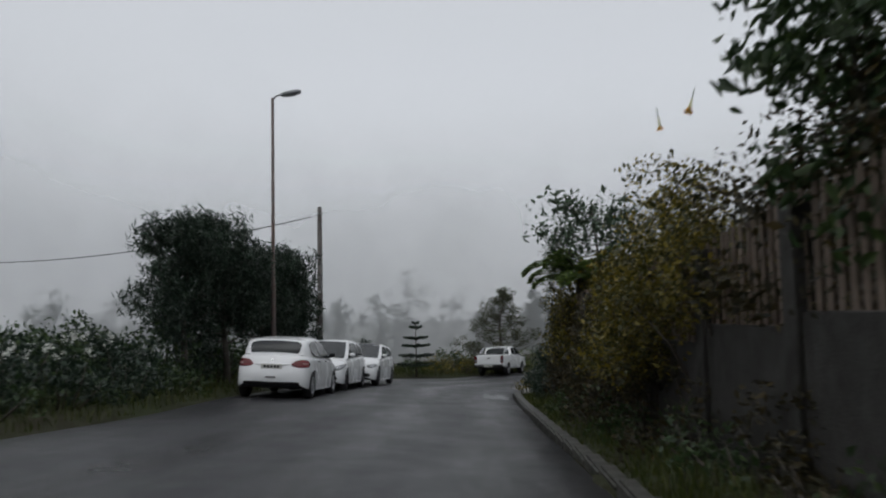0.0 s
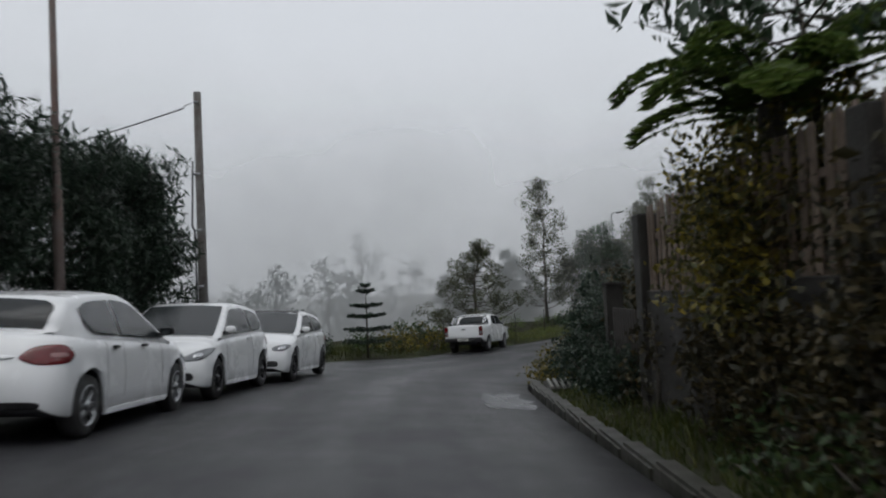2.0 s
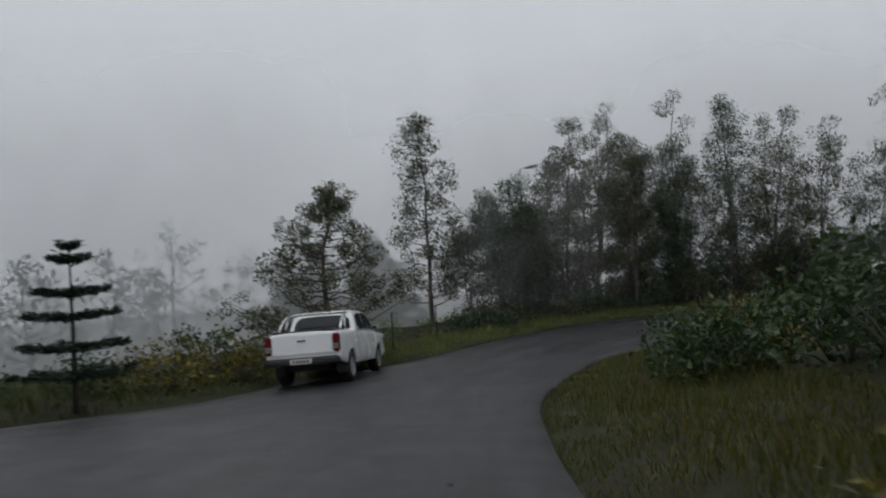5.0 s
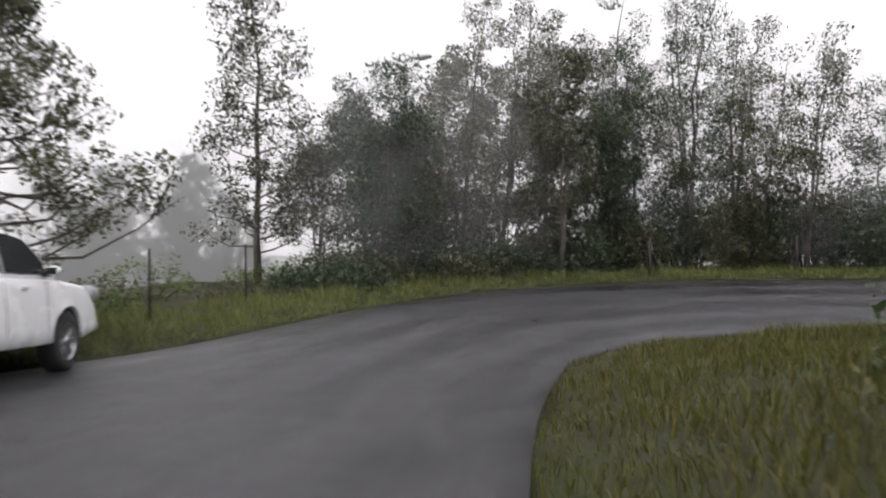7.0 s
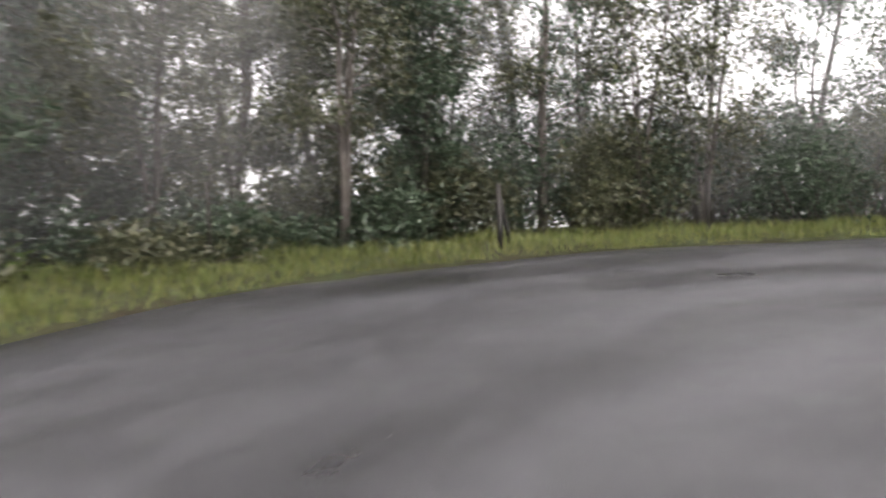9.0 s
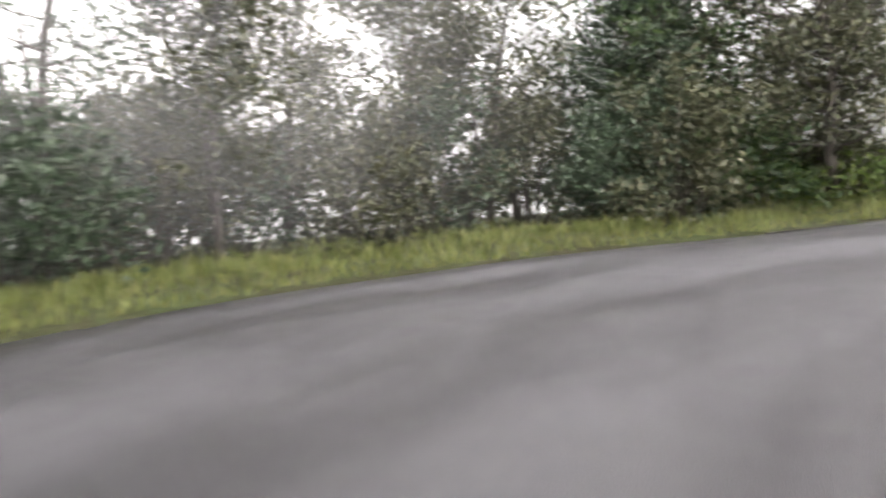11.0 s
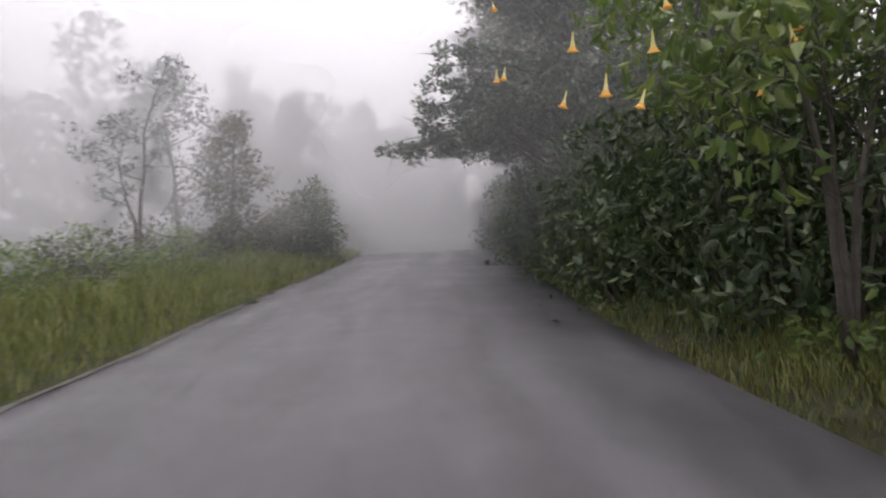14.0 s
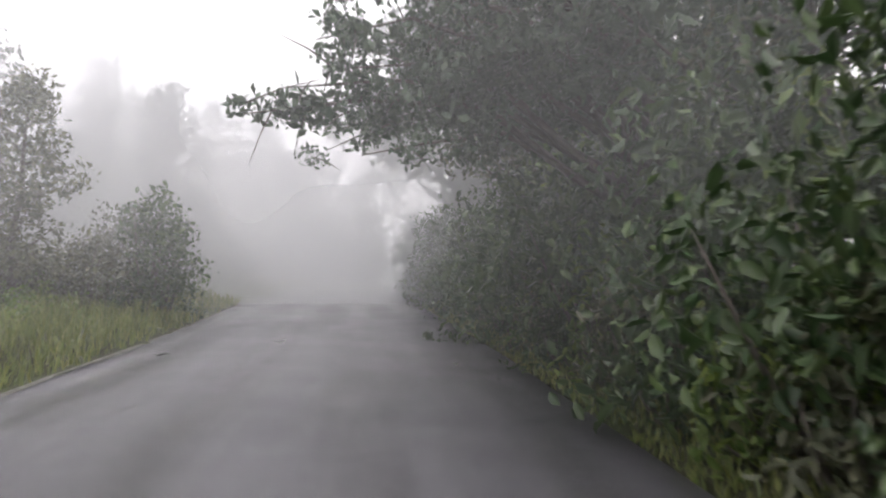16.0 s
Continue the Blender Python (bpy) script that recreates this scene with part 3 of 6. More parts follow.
def lathe_mesh(name, profile, sides, material):
    """profile: (offset along the axle y, radius) pairs."""
    v, f = [], []
    for k in range(sides):
        a = 2 * math.pi * k / sides
        for o, r in profile:
            v.append((math.cos(a) * r, o, math.sin(a) * r))
    n = len(profile)
    for k in range(sides):
        k2 = (k + 1) % sides
        for i in range(n - 1):
            f.append((k * n + i, k * n + i + 1, k2 * n + i + 1, k2 * n + i))
    return mesh_from(name, v, f, material, True)


def blob_bm(sx, sy, sz, at, rot=None):
    bm = bmesh.new()
    bmesh.ops.create_uvsphere(bm, u_segments=20, v_segments=12, radius=1.0)
    for v in bm.verts:
        for k in range(3):
            v.co[k] = math.copysign(abs(v.co[k]) ** 0.75, v.co[k])
    bmesh.ops.scale(bm, vec=(sx, sy, sz), verts=bm.verts)
    if rot is not None:
        bmesh.ops.rotate(bm, cent=(0, 0, 0), matrix=rot, verts=bm.verts)
    bmesh.ops.translate(bm, vec=at, verts=bm.verts)
    for f in bm.faces:
        f.smooth = True
    return bm


def wheel_set(root, c, radius, width):
    tyre = lathe_mesh("wheel", [(-width / 2, radius * 0.62), (-width / 2, radius * 0.88), (-width * 0.38, radius * 0.985), (0, radius),
                                (width * 0.38, radius * 0.985), (width / 2, radius * 0.88), (width / 2, radius * 0.62)], 28, RUBBER)
    bm = bmesh.new()
    rim_mat = c.get("rim", ALLOY)
    for k in range(16):
        b = box_bm(radius * 0.52, width * 0.10, radius * 0.062, (radius * 0.36, 0, 0), 0.005, 1)
        bmesh.ops.rotate(b, cent=(0, 0, 0), matrix=Matrix.Rotation(2 * math.pi * (k // 2) / 8 + (0.11 if k % 2 else -0.11), 3, "Y"), verts=b.verts)
        tmp = bpy.data.meshes.new("spoke")
        b.to_mesh(tmp)
        b.free()
        bm.from_mesh(tmp)
        bpy.data.meshes.remove(tmp)
    rim_v = lathe_mesh("ring", [(0.02, radius * 0.66), (-0.03, radius * 0.66), (-0.035, radius * 0.60), (0.03, radius * 0.57)], 28, ALLOY)
    bm.from_mesh(rim_v)
    hub = lathe_mesh("hub", [(-0.03, 0.001), (-0.03, radius * 0.16), (0.02, radius * 0.18)], 16, ALLOY)
    bm.from_mesh(hub)
    rim = bpy.data.meshes.new("rim")
    bm.to_mesh(rim)
    bm.free()
    rim.materials.append(rim_mat)
    dish = lathe_mesh("brake_disc", [(0.0, 0.001), (0.0, radius * 0.63)], 24, PLASTIC)
    for sx in c["axles"]:
        for side in (-1, 1):
            w = part("wheel", tyre, RUBBER, root, "black tyre on a spoked alloy rim")
            w.location = (sx, side * (c["W"] / 2 - width / 2 - 0.012), radius)
            if side > 0:
                w.rotation_euler = (0, 0, math.pi)
            r = part("rim", rim, rim_mat, w, "twin-spoke alloy rim")
            r.location = (0, -width * 0.36, 0)
            d = part("brake_disc", dish, PLASTIC, w)
            d.location = (0, -width * 0.1, 0)


def shape_ends(c, x, y, z):
    """Bows the nose and tail in plan and leans the tailgate forward."""
    L, W = c["L"], c["W"]
    q = min(1.0, abs(y) / (W / 2))
    if x < 0:
        z = min(z, 0.97)
        k = max(0.0, min(1.0, (-x - L / 2 + 0.9) / 0.9)) ** 2
        lean = c.get("lean", 0.16) * max(0.0, z - 0.60) / 0.4
        return x + k * (c.get("bow_rear", 0.13) * q ** 2.2 + lean)
    k = max(0.0, min(1.0, (x - L / 2 + 1.1) / 1.1)) ** 2
    z = min(z, 0.9)
    return x - k * (c.get("bow_front", 0.26) * q ** 2.2 + c.get("rake", 0.16) * max(0.0, z - 0.5) / 0.3)


def car_body(root, c, paint):
    L, W = c["L"], c["W"]
    rd = c.get("round", 0.15)
    ends = [0.0, 0.006, 0.02, 0.045, 0.08, 0.12]
    st = np.concatenate([[-L / 2 + e for e in ends], np.linspace(-L / 2 + rd + 0.02, L / 2 - rd - 0.02, 130), [L / 2 - e for e in ends[::-1]]])
    ns = len(st)
    hw = lambda s: W / 2 * (1 - c.get("taper", 0.075) * max(0.0, (abs(s) / (L / 2) - 0.6) / 0.4) ** 2)
    verts, faces, dark = [], [], []
    for s in st:
        w = hw(s)
        top = lerp_table(c["top"], s)
        zb = lerp_table(c["bottom"], s)
        floor = zb + 0.02 * min(1.0, max(0.0, min(s + L / 2, L / 2 - s) - rd) / 0.1)
        for a in c["axles"]:
            q = (c["R"] + 0.045) ** 2 - (s - a) ** 2
            if q > 0:
                zb = max(zb, c["R"] + math.sqrt(q) * 0.98)
        mid = max(0.5 * (top + 0.3), zb + 0.03)
        mid = min(mid, top - 0.08)
        flare = 0.014 * max(math.exp(-((s - a) / 0.42) ** 2) for a in c["axles"])
        low = min(zb, mid)
        half = [(0.0, floor), (0.26 * w, floor), (0.52 * w, floor), (0.76 * w, floor), (0.80 * w, low), (0.955 * w + flare, low), (0.985 * w + flare, low + 0.02), (w + flare, low + 0.5 * (mid - low)),
                (w + flare * 0.6, mid), (0.985 * w, mid + 0.40 * (top - mid)), (0.975 * w, mid + 0.62 * (top - mid)), (0.955 * w, top - 0.07), (0.92 * w, top - 0.02), (0.80 * w, top + 0.012), (0.45 * w, top + 0.032), (0.0, top + 0.038)]
        gap = min(s + L / 2, L / 2 - s)
        if gap < rd:
            q = 1 - math.sqrt(max(0.0, 1 - (1 - gap / rd) ** 2))
            zc = 0.5 * (top + zb)
            half = [(y * (1 - c.get("pull", 0.2) * q), zc + (z - zc) * (1 - c.get("pull", 0.2) * (1.25 if z < zc else 0.4) * q)) for y, z in half]
        ring = half + [(-y, z) for y, z in half[-2:0:-1]]
        verts += [(s, y, z) for y, z in ring]
    n = 30
    for i in range(ns - 1):
        for k in range(n):
            k2 = (k + 1) % n
            faces.append((i * n + k, (i + 1) * n + k, (i + 1) * n + k2, i * n + k2))
            dark.append(k < 5 or k > n - 6)
    for e in (0, ns - 1):
        out = 1 if e else -1
        cz = sum(verts[e * n + k][2] for k in range(n)) / n
        prev = [e * n + k for k in range(n)]
        for fr in (0.975, 0.95, 0.75, 0.5, 0.25):
            cur = []
            for k in range(n):
                x, y, z = verts[e * n + k]
                verts.append((x + out * 0.02 * (1 - fr ** 6), y * fr, cz + (z - cz) * fr))
                cur.append(len(verts) - 1)
            for k in range(n):
                k2 = (k + 1) % n
                faces.append((prev[k], prev[k2], cur[k2], cur[k]))
                dark.append(False)
            prev = cur
        faces.append(tuple(prev))
        dark.append(False)
    verts = [(shape_ends(c, x, y, z), y, z) for x, y, z in verts]
    me = bpy.data.meshes.new("body")
    me.from_pydata(verts, [], faces)
    bm = bmesh.new()
    bm.from_mesh(me)
    bmesh.ops.recalc_face_normals(bm, faces=bm.faces)
    bm.to_mesh(me)
    bm.free()
    me.polygons.foreach_set("use_smooth", np.ones(len(me.polygons), dtype=bool))
    me.materials.append(paint)
    me.materials.append(PLASTIC)
    me.polygons.foreach_set("material_index", np.array(dark, dtype=np.int32))
    part("body", me, paint, root, "white painted body shell")
    return hw, Skin(verts, faces)


class Skin:
    """Finds where a line meets a body shell, to lay lenses and trim on it."""

    def __init__(self, verts, faces):
        tri = [(q[0], q[i], q[i + 1]) for q in faces for i in range(1, len(q) - 1)]
        v = np.array(verts, dtype=float)
        t = np.array(tri)
        self.a, self.e1, self.e2 = v[t[:, 0]], v[t[:, 1]] - v[t[:, 0]], v[t[:, 2]] - v[t[:, 0]]

    def meet(self, o, d):
        o, d = np.array(o, dtype=float), np.array(d, dtype=float)
        h = np.cross(d, self.e2)
        det = (self.e1 * h).sum(1)
        det = np.where(np.abs(det) < 1e-12, 1e-12, det)
        s = o - self.a
        u = (s * h).sum(1) / det
        q = np.cross(s, self.e1)
        w = (q @ d) / det
        k = (self.e2 * q).sum(1) / det
        ok = (u >= -1e-6) & (w >= -1e-6) & (u + w <= 1 + 1e-6) & (k > 0)
        return float(k[ok].min()) if ok.any() else None


def laid_on(root, name, material, skin, centre, direction, outline, rise=0.014, label=""):
    """A domed lens or panel laid on the shell. outline: (across, up) points about the centre, seen along direction."""
    d = Vector(direction).normalized()
    side = d.cross(Vector((0, 0, 1))).normalized()
    up = side.cross(d).normalized()
    loop = []
    m = len(outline)
    for i in range(m):
        p0, p1 = outline[i], outline[(i + 1) % m]
        for f in (0.0, 0.25, 0.5, 0.75):
            loop.append((p0[0] + (p1[0] - p0[0]) * f, p0[1] + (p1[1] - p0[1]) * f))
    for _ in range(2):
        loop = [((loop[i - 1][0] + 2 * loop[i][0] + loop[(i + 1) % len(loop)][0]) / 4, (loop[i - 1][1] + 2 * loop[i][1] + loop[(i + 1) % len(loop)][1]) / 4) for i in range(len(loop))]
    cx, cy = sum(p[0] for p in loop) / len(loop), sum(p[1] for p in loop) / len(loop)
    verts, faces, last = [], [], 1.0
    n = len(loop)
    for fr, lift in ((1.0, -0.012), (1.0, 0.35 * rise), (0.96, 0.75 * rise), (0.8, rise), (0.55, rise * 1.08), (0.28, rise * 1.1), (0.02, rise * 1.1)):
        for x, y in loop:
            o = Vector(centre) + side * (cx + (x - cx) * fr) + up * (cy + (y - cy) * fr) - d * 2.0
            k = skin.meet(o, d)
            last = k if k is not None else last
            verts.append(tuple(o + d * (last - lift)))
    for i in range(6):
        for k in range(n):
            k2 = (k + 1) % n
            faces.append((i * n + k, i * n + k2, (i + 1) * n + k2, (i + 1) * n + k))
    me = mesh_from(name, verts, faces, material, True)
    bm = bmesh.new()
    bm.from_mesh(me)
    bmesh.ops.recalc_face_normals(bm, faces=bm.faces)
    bm.to_mesh(me)
    bm.free()
    return part(name, me, material, root, label)


def car_cabin(root, c, hw, roof_paint):
    belt, H, W = c["belt"], c["H"], c["W"]
    wr = c.get("roof_w", 0.78) * W / 2
    prof = c["roof"]
    s0, s1 = prof[0][0], prof[-1][0]
    st = sorted(set(list(np.linspace(s0, s1, 40)) + [a for a, _ in prof]))
    rz = lambda s: lerp_table(prof, s)
    bl = lambda s: lerp_table(belt, s)

    def narrow(s):
        return 1 - c.get("pinch", 0.09) * max(0.0, 1 - (s - s0) / 0.4) ** 2

    def width(s, z):
        f = max(0.0, min(1.0, (z - bl(s)) / (H - bl(s))))
        return (0.945 * hw(s) + (wr - 0.945 * hw(s)) * f ** 1.15) * narrow(s)

    verts, faces = [], []
    for s in st:
        r, b = rz(s), bl(s)
        e = max(b, r - 0.08)
        half = [(0.945 * hw(s) * narrow(s), b - 0.10 - c.get("skirt", 0.14) * max(0.0, 1 - (s - s0) / 0.5)), (width(s, 0.5 * (b + e)), 0.5 * (b + e)), (width(s, e), e), (width(s, e) * 0.975, max(b, r - 0.038)), (width(s, e) * 0.91, max(b, r - 0.010)),
                (width(s, e) * 0.6, r + 0.010), (0, r + 0.018)]
        verts += [(s, y, z) for y, z in half + [(-y, z) for y, z in half[-2::-1]]]
    n = 13
    for i in range(len(st) - 1):
        for k in range(n - 1):
            faces.append((i * n + k, (i + 1) * n + k, (i + 1) * n + k + 1, i * n + k + 1))
    verts = [(shape_ends(c, *p), p[1], p[2]) for p in verts]
    me = mesh_from("cabin", verts, faces, roof_paint, True)
    part("cabin", me, roof_paint, root, c.get("roof_label", "white painted roof and pillars"))
    shell = Skin(verts, faces)

    def patch(name, pts, label):
        rows, cols = len(pts), len(pts[0])
        v = [(shape_ends(c, *p), p[1], p[2]) for r in pts for p in r]
        f = [(i * cols + j, i * cols + j + 1, (i + 1) * cols + j + 1, (i + 1) * cols + j) for i in range(rows - 1) for j in range(cols - 1)]
        part(name, mesh_from(name, v, f, GLASS_DARK, True), GLASS_DARK, root, label)

    for side in (-1, 1):
        for i, (a, b) in enumerate(c["windows"]):
            pts = []
            for s in np.linspace(a, b, 16):
                lo = bl(s) + 0.03
                hi = max(lo + 0.004, rz(s) - 0.085)
                if i == 0:
                    q = max(0.0, 1 - (s - a) / 0.30) ** 2
                    lo, hi = lo + 0.10 * q, hi - 0.05 * q
                    hi = max(hi, lo + 0.02)
                pts.append([(s, side * (width(s, z) + 0.011), z) for z in np.linspace(lo, hi, 6)])
            patch("side_window", pts, "dark tinted side window")
    for name, a, b, label in (("windscreen", *c["screen"], "dark reflecting windscreen"), ("rear_window", *c["rear"], "dark tinted rear window")):
        pts = []
        for s in np.linspace(a, b, 8):
            r = rz(s)
            g = abs(s - a) / abs(b - a)
            w = width(s, r - 0.08) * (0.875 if name == "windscreen" else 0.85 - 0.16 * max(0.0, g - 0.6) ** 2 / 0.16 - 0.10 * max(0.0, 0.25 - g))
            pts.append([(s, y, r + 0.006 + 0.022 * (1 - (y / max(w, 0.01)) ** 2)) for y in np.linspace(-w, w, 9)])
        patch(name, pts, label)
    return shell


def plate(root, x, z, facing):
    p = part("number_plate", box_bm(0.02, 0.5, 0.115, (x, 0, z), 0.004, 1), PLATE, root, "pale number plate with dark bars")
    for k in range(5):
        part("plate_bar", box_bm(0.006, 0.05, 0.06, (x + facing * 0.012, -0.16 + 0.08 * k, z)), PLATE_BAR, p)


def mirrors(root, s, w, z, material):
    for side in (-1, 1):
        m = part("wing_mirror", blob_bm(0.05, 0.085, 0.055, (s, side * (w + 0.10), z)), material, root, "wing mirror")
        part("mirror_foot", box_bm(0.05, 0.12, 0.04, (s + 0.02, side * (w + 0.02), z - 0.045), 0.012), PLASTIC, m)
        part("mirror_glass", box_bm(0.008, 0.13, 0.08, (s - 0.05, side * (w + 0.10), z), 0.003, 1), GLASS_DARK, m)


def handles(root, spots, hw, z, material):
    for s in spots:
        for side in (-1, 1):
            part("door_handle", box_bm(0.16, 0.035, 0.032, (s, side * (hw(s) * 0.99 + 0.004), z), 0.01), material, root)


def door_lines(root, spots, skin, z0, z1):
    for s in spots:
        for side in (-1, 1):
            laid_on(root, "door_gap", PLASTIC, skin, (s, 0, 0.5 * (z0 + z1)), (0, -side, 0),
                    [(-0.005, (z0 - z1) / 2), (0.005, (z0 - z1) / 2), (0.005, (z1 - z0) / 2), (-0.005, (z1 - z0) / 2)], 0.002)


def sills(root, c, hw):
    a, b = c["axles"]
    for side in (-1, 1):
        part("sill", box_bm(b - a - 2 * c["R"] - 0.16, 0.05, 0.08, (0.5 * (a + b), side * (c["W"] / 2 - 0.03), 0.22), 0.015), c.get("sill", CAR_WHITE), root)


def hatchback(m, c, label):
    """A small white hatchback; +x is its nose."""
    root = empty("hatchback_car", m, label, "car", "cars parked along the verge")
    hw, skin = car_body(root, c, CAR_WHITE)
    shell = car_cabin(root, c, hw, CAR_WHITE)
    wheel_set(root, c, c["R"], 0.2)
    L, W = c["L"], c["W"]
    belt = c["belt"][0][1]
    cap = c.get("mirror", CAR_WHITE)
    mirrors(root, c["screen"][0] - 0.30, hw(c["screen"][0] - 0.3) * 0.93, belt + 0.0, cap)
    handles(root, c["handles"], hw, belt - 0.16, cap)
    door_lines(root, c["doors"], skin, 0.34, belt - 0.06)
    sills(root, c, hw)
    rx, fx = -L / 2, L / 2
    laid_on(root, "rear_bumper_trim", DULL_PLASTIC, skin, (rx, 0, 0.30), (1, 0, 0), [(-0.64, 0.02), (0.64, 0.02), (0.68, 0.06), (0.64, 0.10), (0.0, 0.09), (-0.64, 0.10), (-0.68, 0.06)], 0.012, "black plastic lower rear bumper")
    laid_on(root, "rear_slot", PLASTIC, skin, (rx, 0, 0.50), (1, 0, 0), [(-0.13, -0.02), (0.13, -0.02), (0.12, 0.02), (-0.12, 0.02)], 0.006, "black bumper slot")
    laid_on(root, "plate_recess", CAR_WHITE, skin, (rx, 0, 0.80), (1, 0, 0), [(-0.40, -0.025), (0.40, -0.025), (0.42, 0.025), (-0.42, 0.025)], 0.02, "white plate surround")
    plate(root, rx + 0.028, 0.745, -1)
    for side in (-1, 1):
        laid_on(root, "tail_light", LENS_RED, skin, (rx + 0.05, side * W * 0.43, 0.83), (0.9, -side * 0.62, -0.05),
                [(side * a, b) for a, b in c.get("tail", [(0.26, -0.03), (0.10, -0.10), (-0.20, -0.09), (-0.27, 0.0), (-0.16, 0.10), (0.10, 0.085)])], 0.016, "wide red tail light")
        laid_on(root, "reverse_light", LENS_PINK, skin, (rx + 0.05, side * W * 0.43, 0.83), (0.9, -side * 0.62, -0.05), [(side * -0.02, -0.035), (side * -0.20, -0.03), (side * -0.18, 0.02), (side * -0.01, 0.015)], 0.021, "pale lens set in the tail light")
        laid_on(root, "headlight", LENS_CLEAR, skin, (fx - 0.25, side * W * 0.43, 0.70), (-0.75, -side * 0.8, -0.35),
                [(side * a, b) for a, b in c.get("head", [(-0.30, -0.08), (-0.06, -0.12), (0.16, -0.06), (0.36, 0.06), (0.34, 0.10), (0.05, 0.07), (-0.24, 0.0)])], 0.014, "clear swept-back headlight")
        laid_on(root, "lamp_reflector", CHROME, skin, (fx - 0.25, side * W * 0.43, 0.70), (-0.75, -side * 0.8, -0.35),
                [(side * a, b) for a, b in c.get("bowl", [(-0.10, -0.07), (0.06, -0.07), (0.10, 0.02), (-0.06, 0.0)])], 0.022, "bright lamp reflector")
        laid_on(root, "fog_lamp", PLASTIC, skin, (fx - 0.05, side * W * 0.33, 0.37), (-1, 0, 0), [(-0.13, -0.06), (0.13, -0.06), (0.11, 0.06), (-0.13, 0.045)], 0.006, "black fog lamp recess")
    laid_on(root, "lower_grille", PLASTIC, skin, (fx, 0, 0.37), (-1, 0, 0), [(-0.40, -0.09), (0.40, -0.09), (0.48, 0.07), (-0.48, 0.07)], 0.008, "black lower grille")
    laid_on(root, "upper_grille", PLASTIC, skin, (fx, 0, 0.60), (-1, 0, 0), [(-0.36, -0.025), (0.36, -0.025), (0.40, 0.03), (-0.40, 0.03)], 0.008, "slim black upper grille")
    plate(root, fx + 0.018, 0.48, 1)
    laid_on(root, "badge", CHROME, skin, (rx, 0, 0.89), (1, 0, 0), [(-0.03, -0.03), (0.03, -0.03), (0.03, 0.03), (-0.03, 0.03)], 0.005)
    part("aerial", tube_piece([(c["roof"][4][0] + 0.25, 0, c["H"] - 0.03), (c["roof"][4][0] + 0.05, 0, c["H"] + 0.12)], [0.008, 0.004]), PLASTIC, root)
    part("rear_wiper", box_bm(0.016, 0.3, 0.014, (c["rear"][0] - 0.01, 0.12, belt + 0.075), 0.005, 1), PLASTIC, root)
    part("brake_light", box_bm(0.02, 0.2, 0.02, (rx + 0.51, 0, c["H"] - 0.08), 0.005, 1), LENS_RED, root, "high red brake light")
    if c.get("black_roof"):
        laid_on(root, "roof_panel", PLASTIC, shell, (-0.25, 0, 1.4), (0, 0.001, -1), [(-0.52, -0.72), (0.52, -0.72), (0.50, 0.72), (-0.50, 0.72)], 0.006, "gloss black roof panel")
    return root


def tube_piece(path, radii, material=None, name="tube", sides=8):
    g = Geo()
    g.tube(path, radii, sides)
    return g.mesh(name, material or PLASTIC)


def hatch_spec(L, W, H, wb, nose, R=0.31, doors5=True):
    f, r = L / 2, -L / 2
    ws0 = f - nose
    return dict(L=L, W=W, H=H, R=R, axles=(-wb / 2 - 0.06, wb / 2 - 0.06 + 0.02),
                top=[(r, 0.975), (r + 0.15, 1.0), (r + 0.5, 1.0), (ws0, 0.915), (ws0 + 0.25, 0.90), (f - 0.5, 0.83), (f - 0.15, 0.765), (f, 0.73)],
                bottom=[(r, 0.27), (r + 0.5, 0.2), (f - 0.5, 0.19), (f, 0.22)],
                belt=[(r, 1.03), (r + 1.0, 0.985), (ws0, 0.90)], roof_w=0.70,
                pinch=0.15, roof=[(r + 0.11, 0.95), (r + 0.13, 1.04), (r + 0.21, 1.18), (r + 0.37, H - 0.15), (r + 0.47, H - 0.085), (r + 1.0, H - 0.03), (r + 1.5, H), (ws0 - 1.15, H - 0.015), (ws0 - 0.95, H - 0.06), (ws0, 0.90)],
                screen=(ws0 - 0.06, ws0 - 0.93), rear=(r + 0.135, r + 0.40),
                windows=[(r + 0.60, r + 1.40), (r + 1.46, ws0 - 0.25)] if doors5 else [(r + 0.58, r + 1.28), (r + 1.34, ws0 - 0.25)],
                handles=(r + 1.25, r + 2.05) if doors5 else (r + 1.62,), doors=(r + 1.05, r + 1.5, ws0 - 0.35) if doors5 else (r + 1.34, ws0 - 0.35))


def car_pose(x, y, heading, pitch=0.0, lift=0.0):
    """heading: degrees from +x, the way its nose points; stands on the road with its slope."""
    d = Vector((math.cos(radians(heading)), math.sin(radians(heading))))
    zf, zr = road_z(x + d.x * 1.2, y + d.y * 1.2), road_z(x - d.x * 1.2, y - d.y * 1.2)
    zl, zrr = road_z(x - d.y * 0.7, y + d.x * 0.7), road_z(x + d.y * 0.7, y - d.x * 0.7)
    slope = math.atan2(zf - zr, 2.4)
    bank = math.atan2(zl - zrr, 1.4)
    return (Matrix.Translation((x, y, 0.25 * (zf + zr + zl + zrr) + lift)) @ Matrix.Rotation(radians(heading), 4, "Z")
            @ Matrix.Rotation(-slope, 4, "Y") @ Matrix.Rotation(bank, 4, "X"))


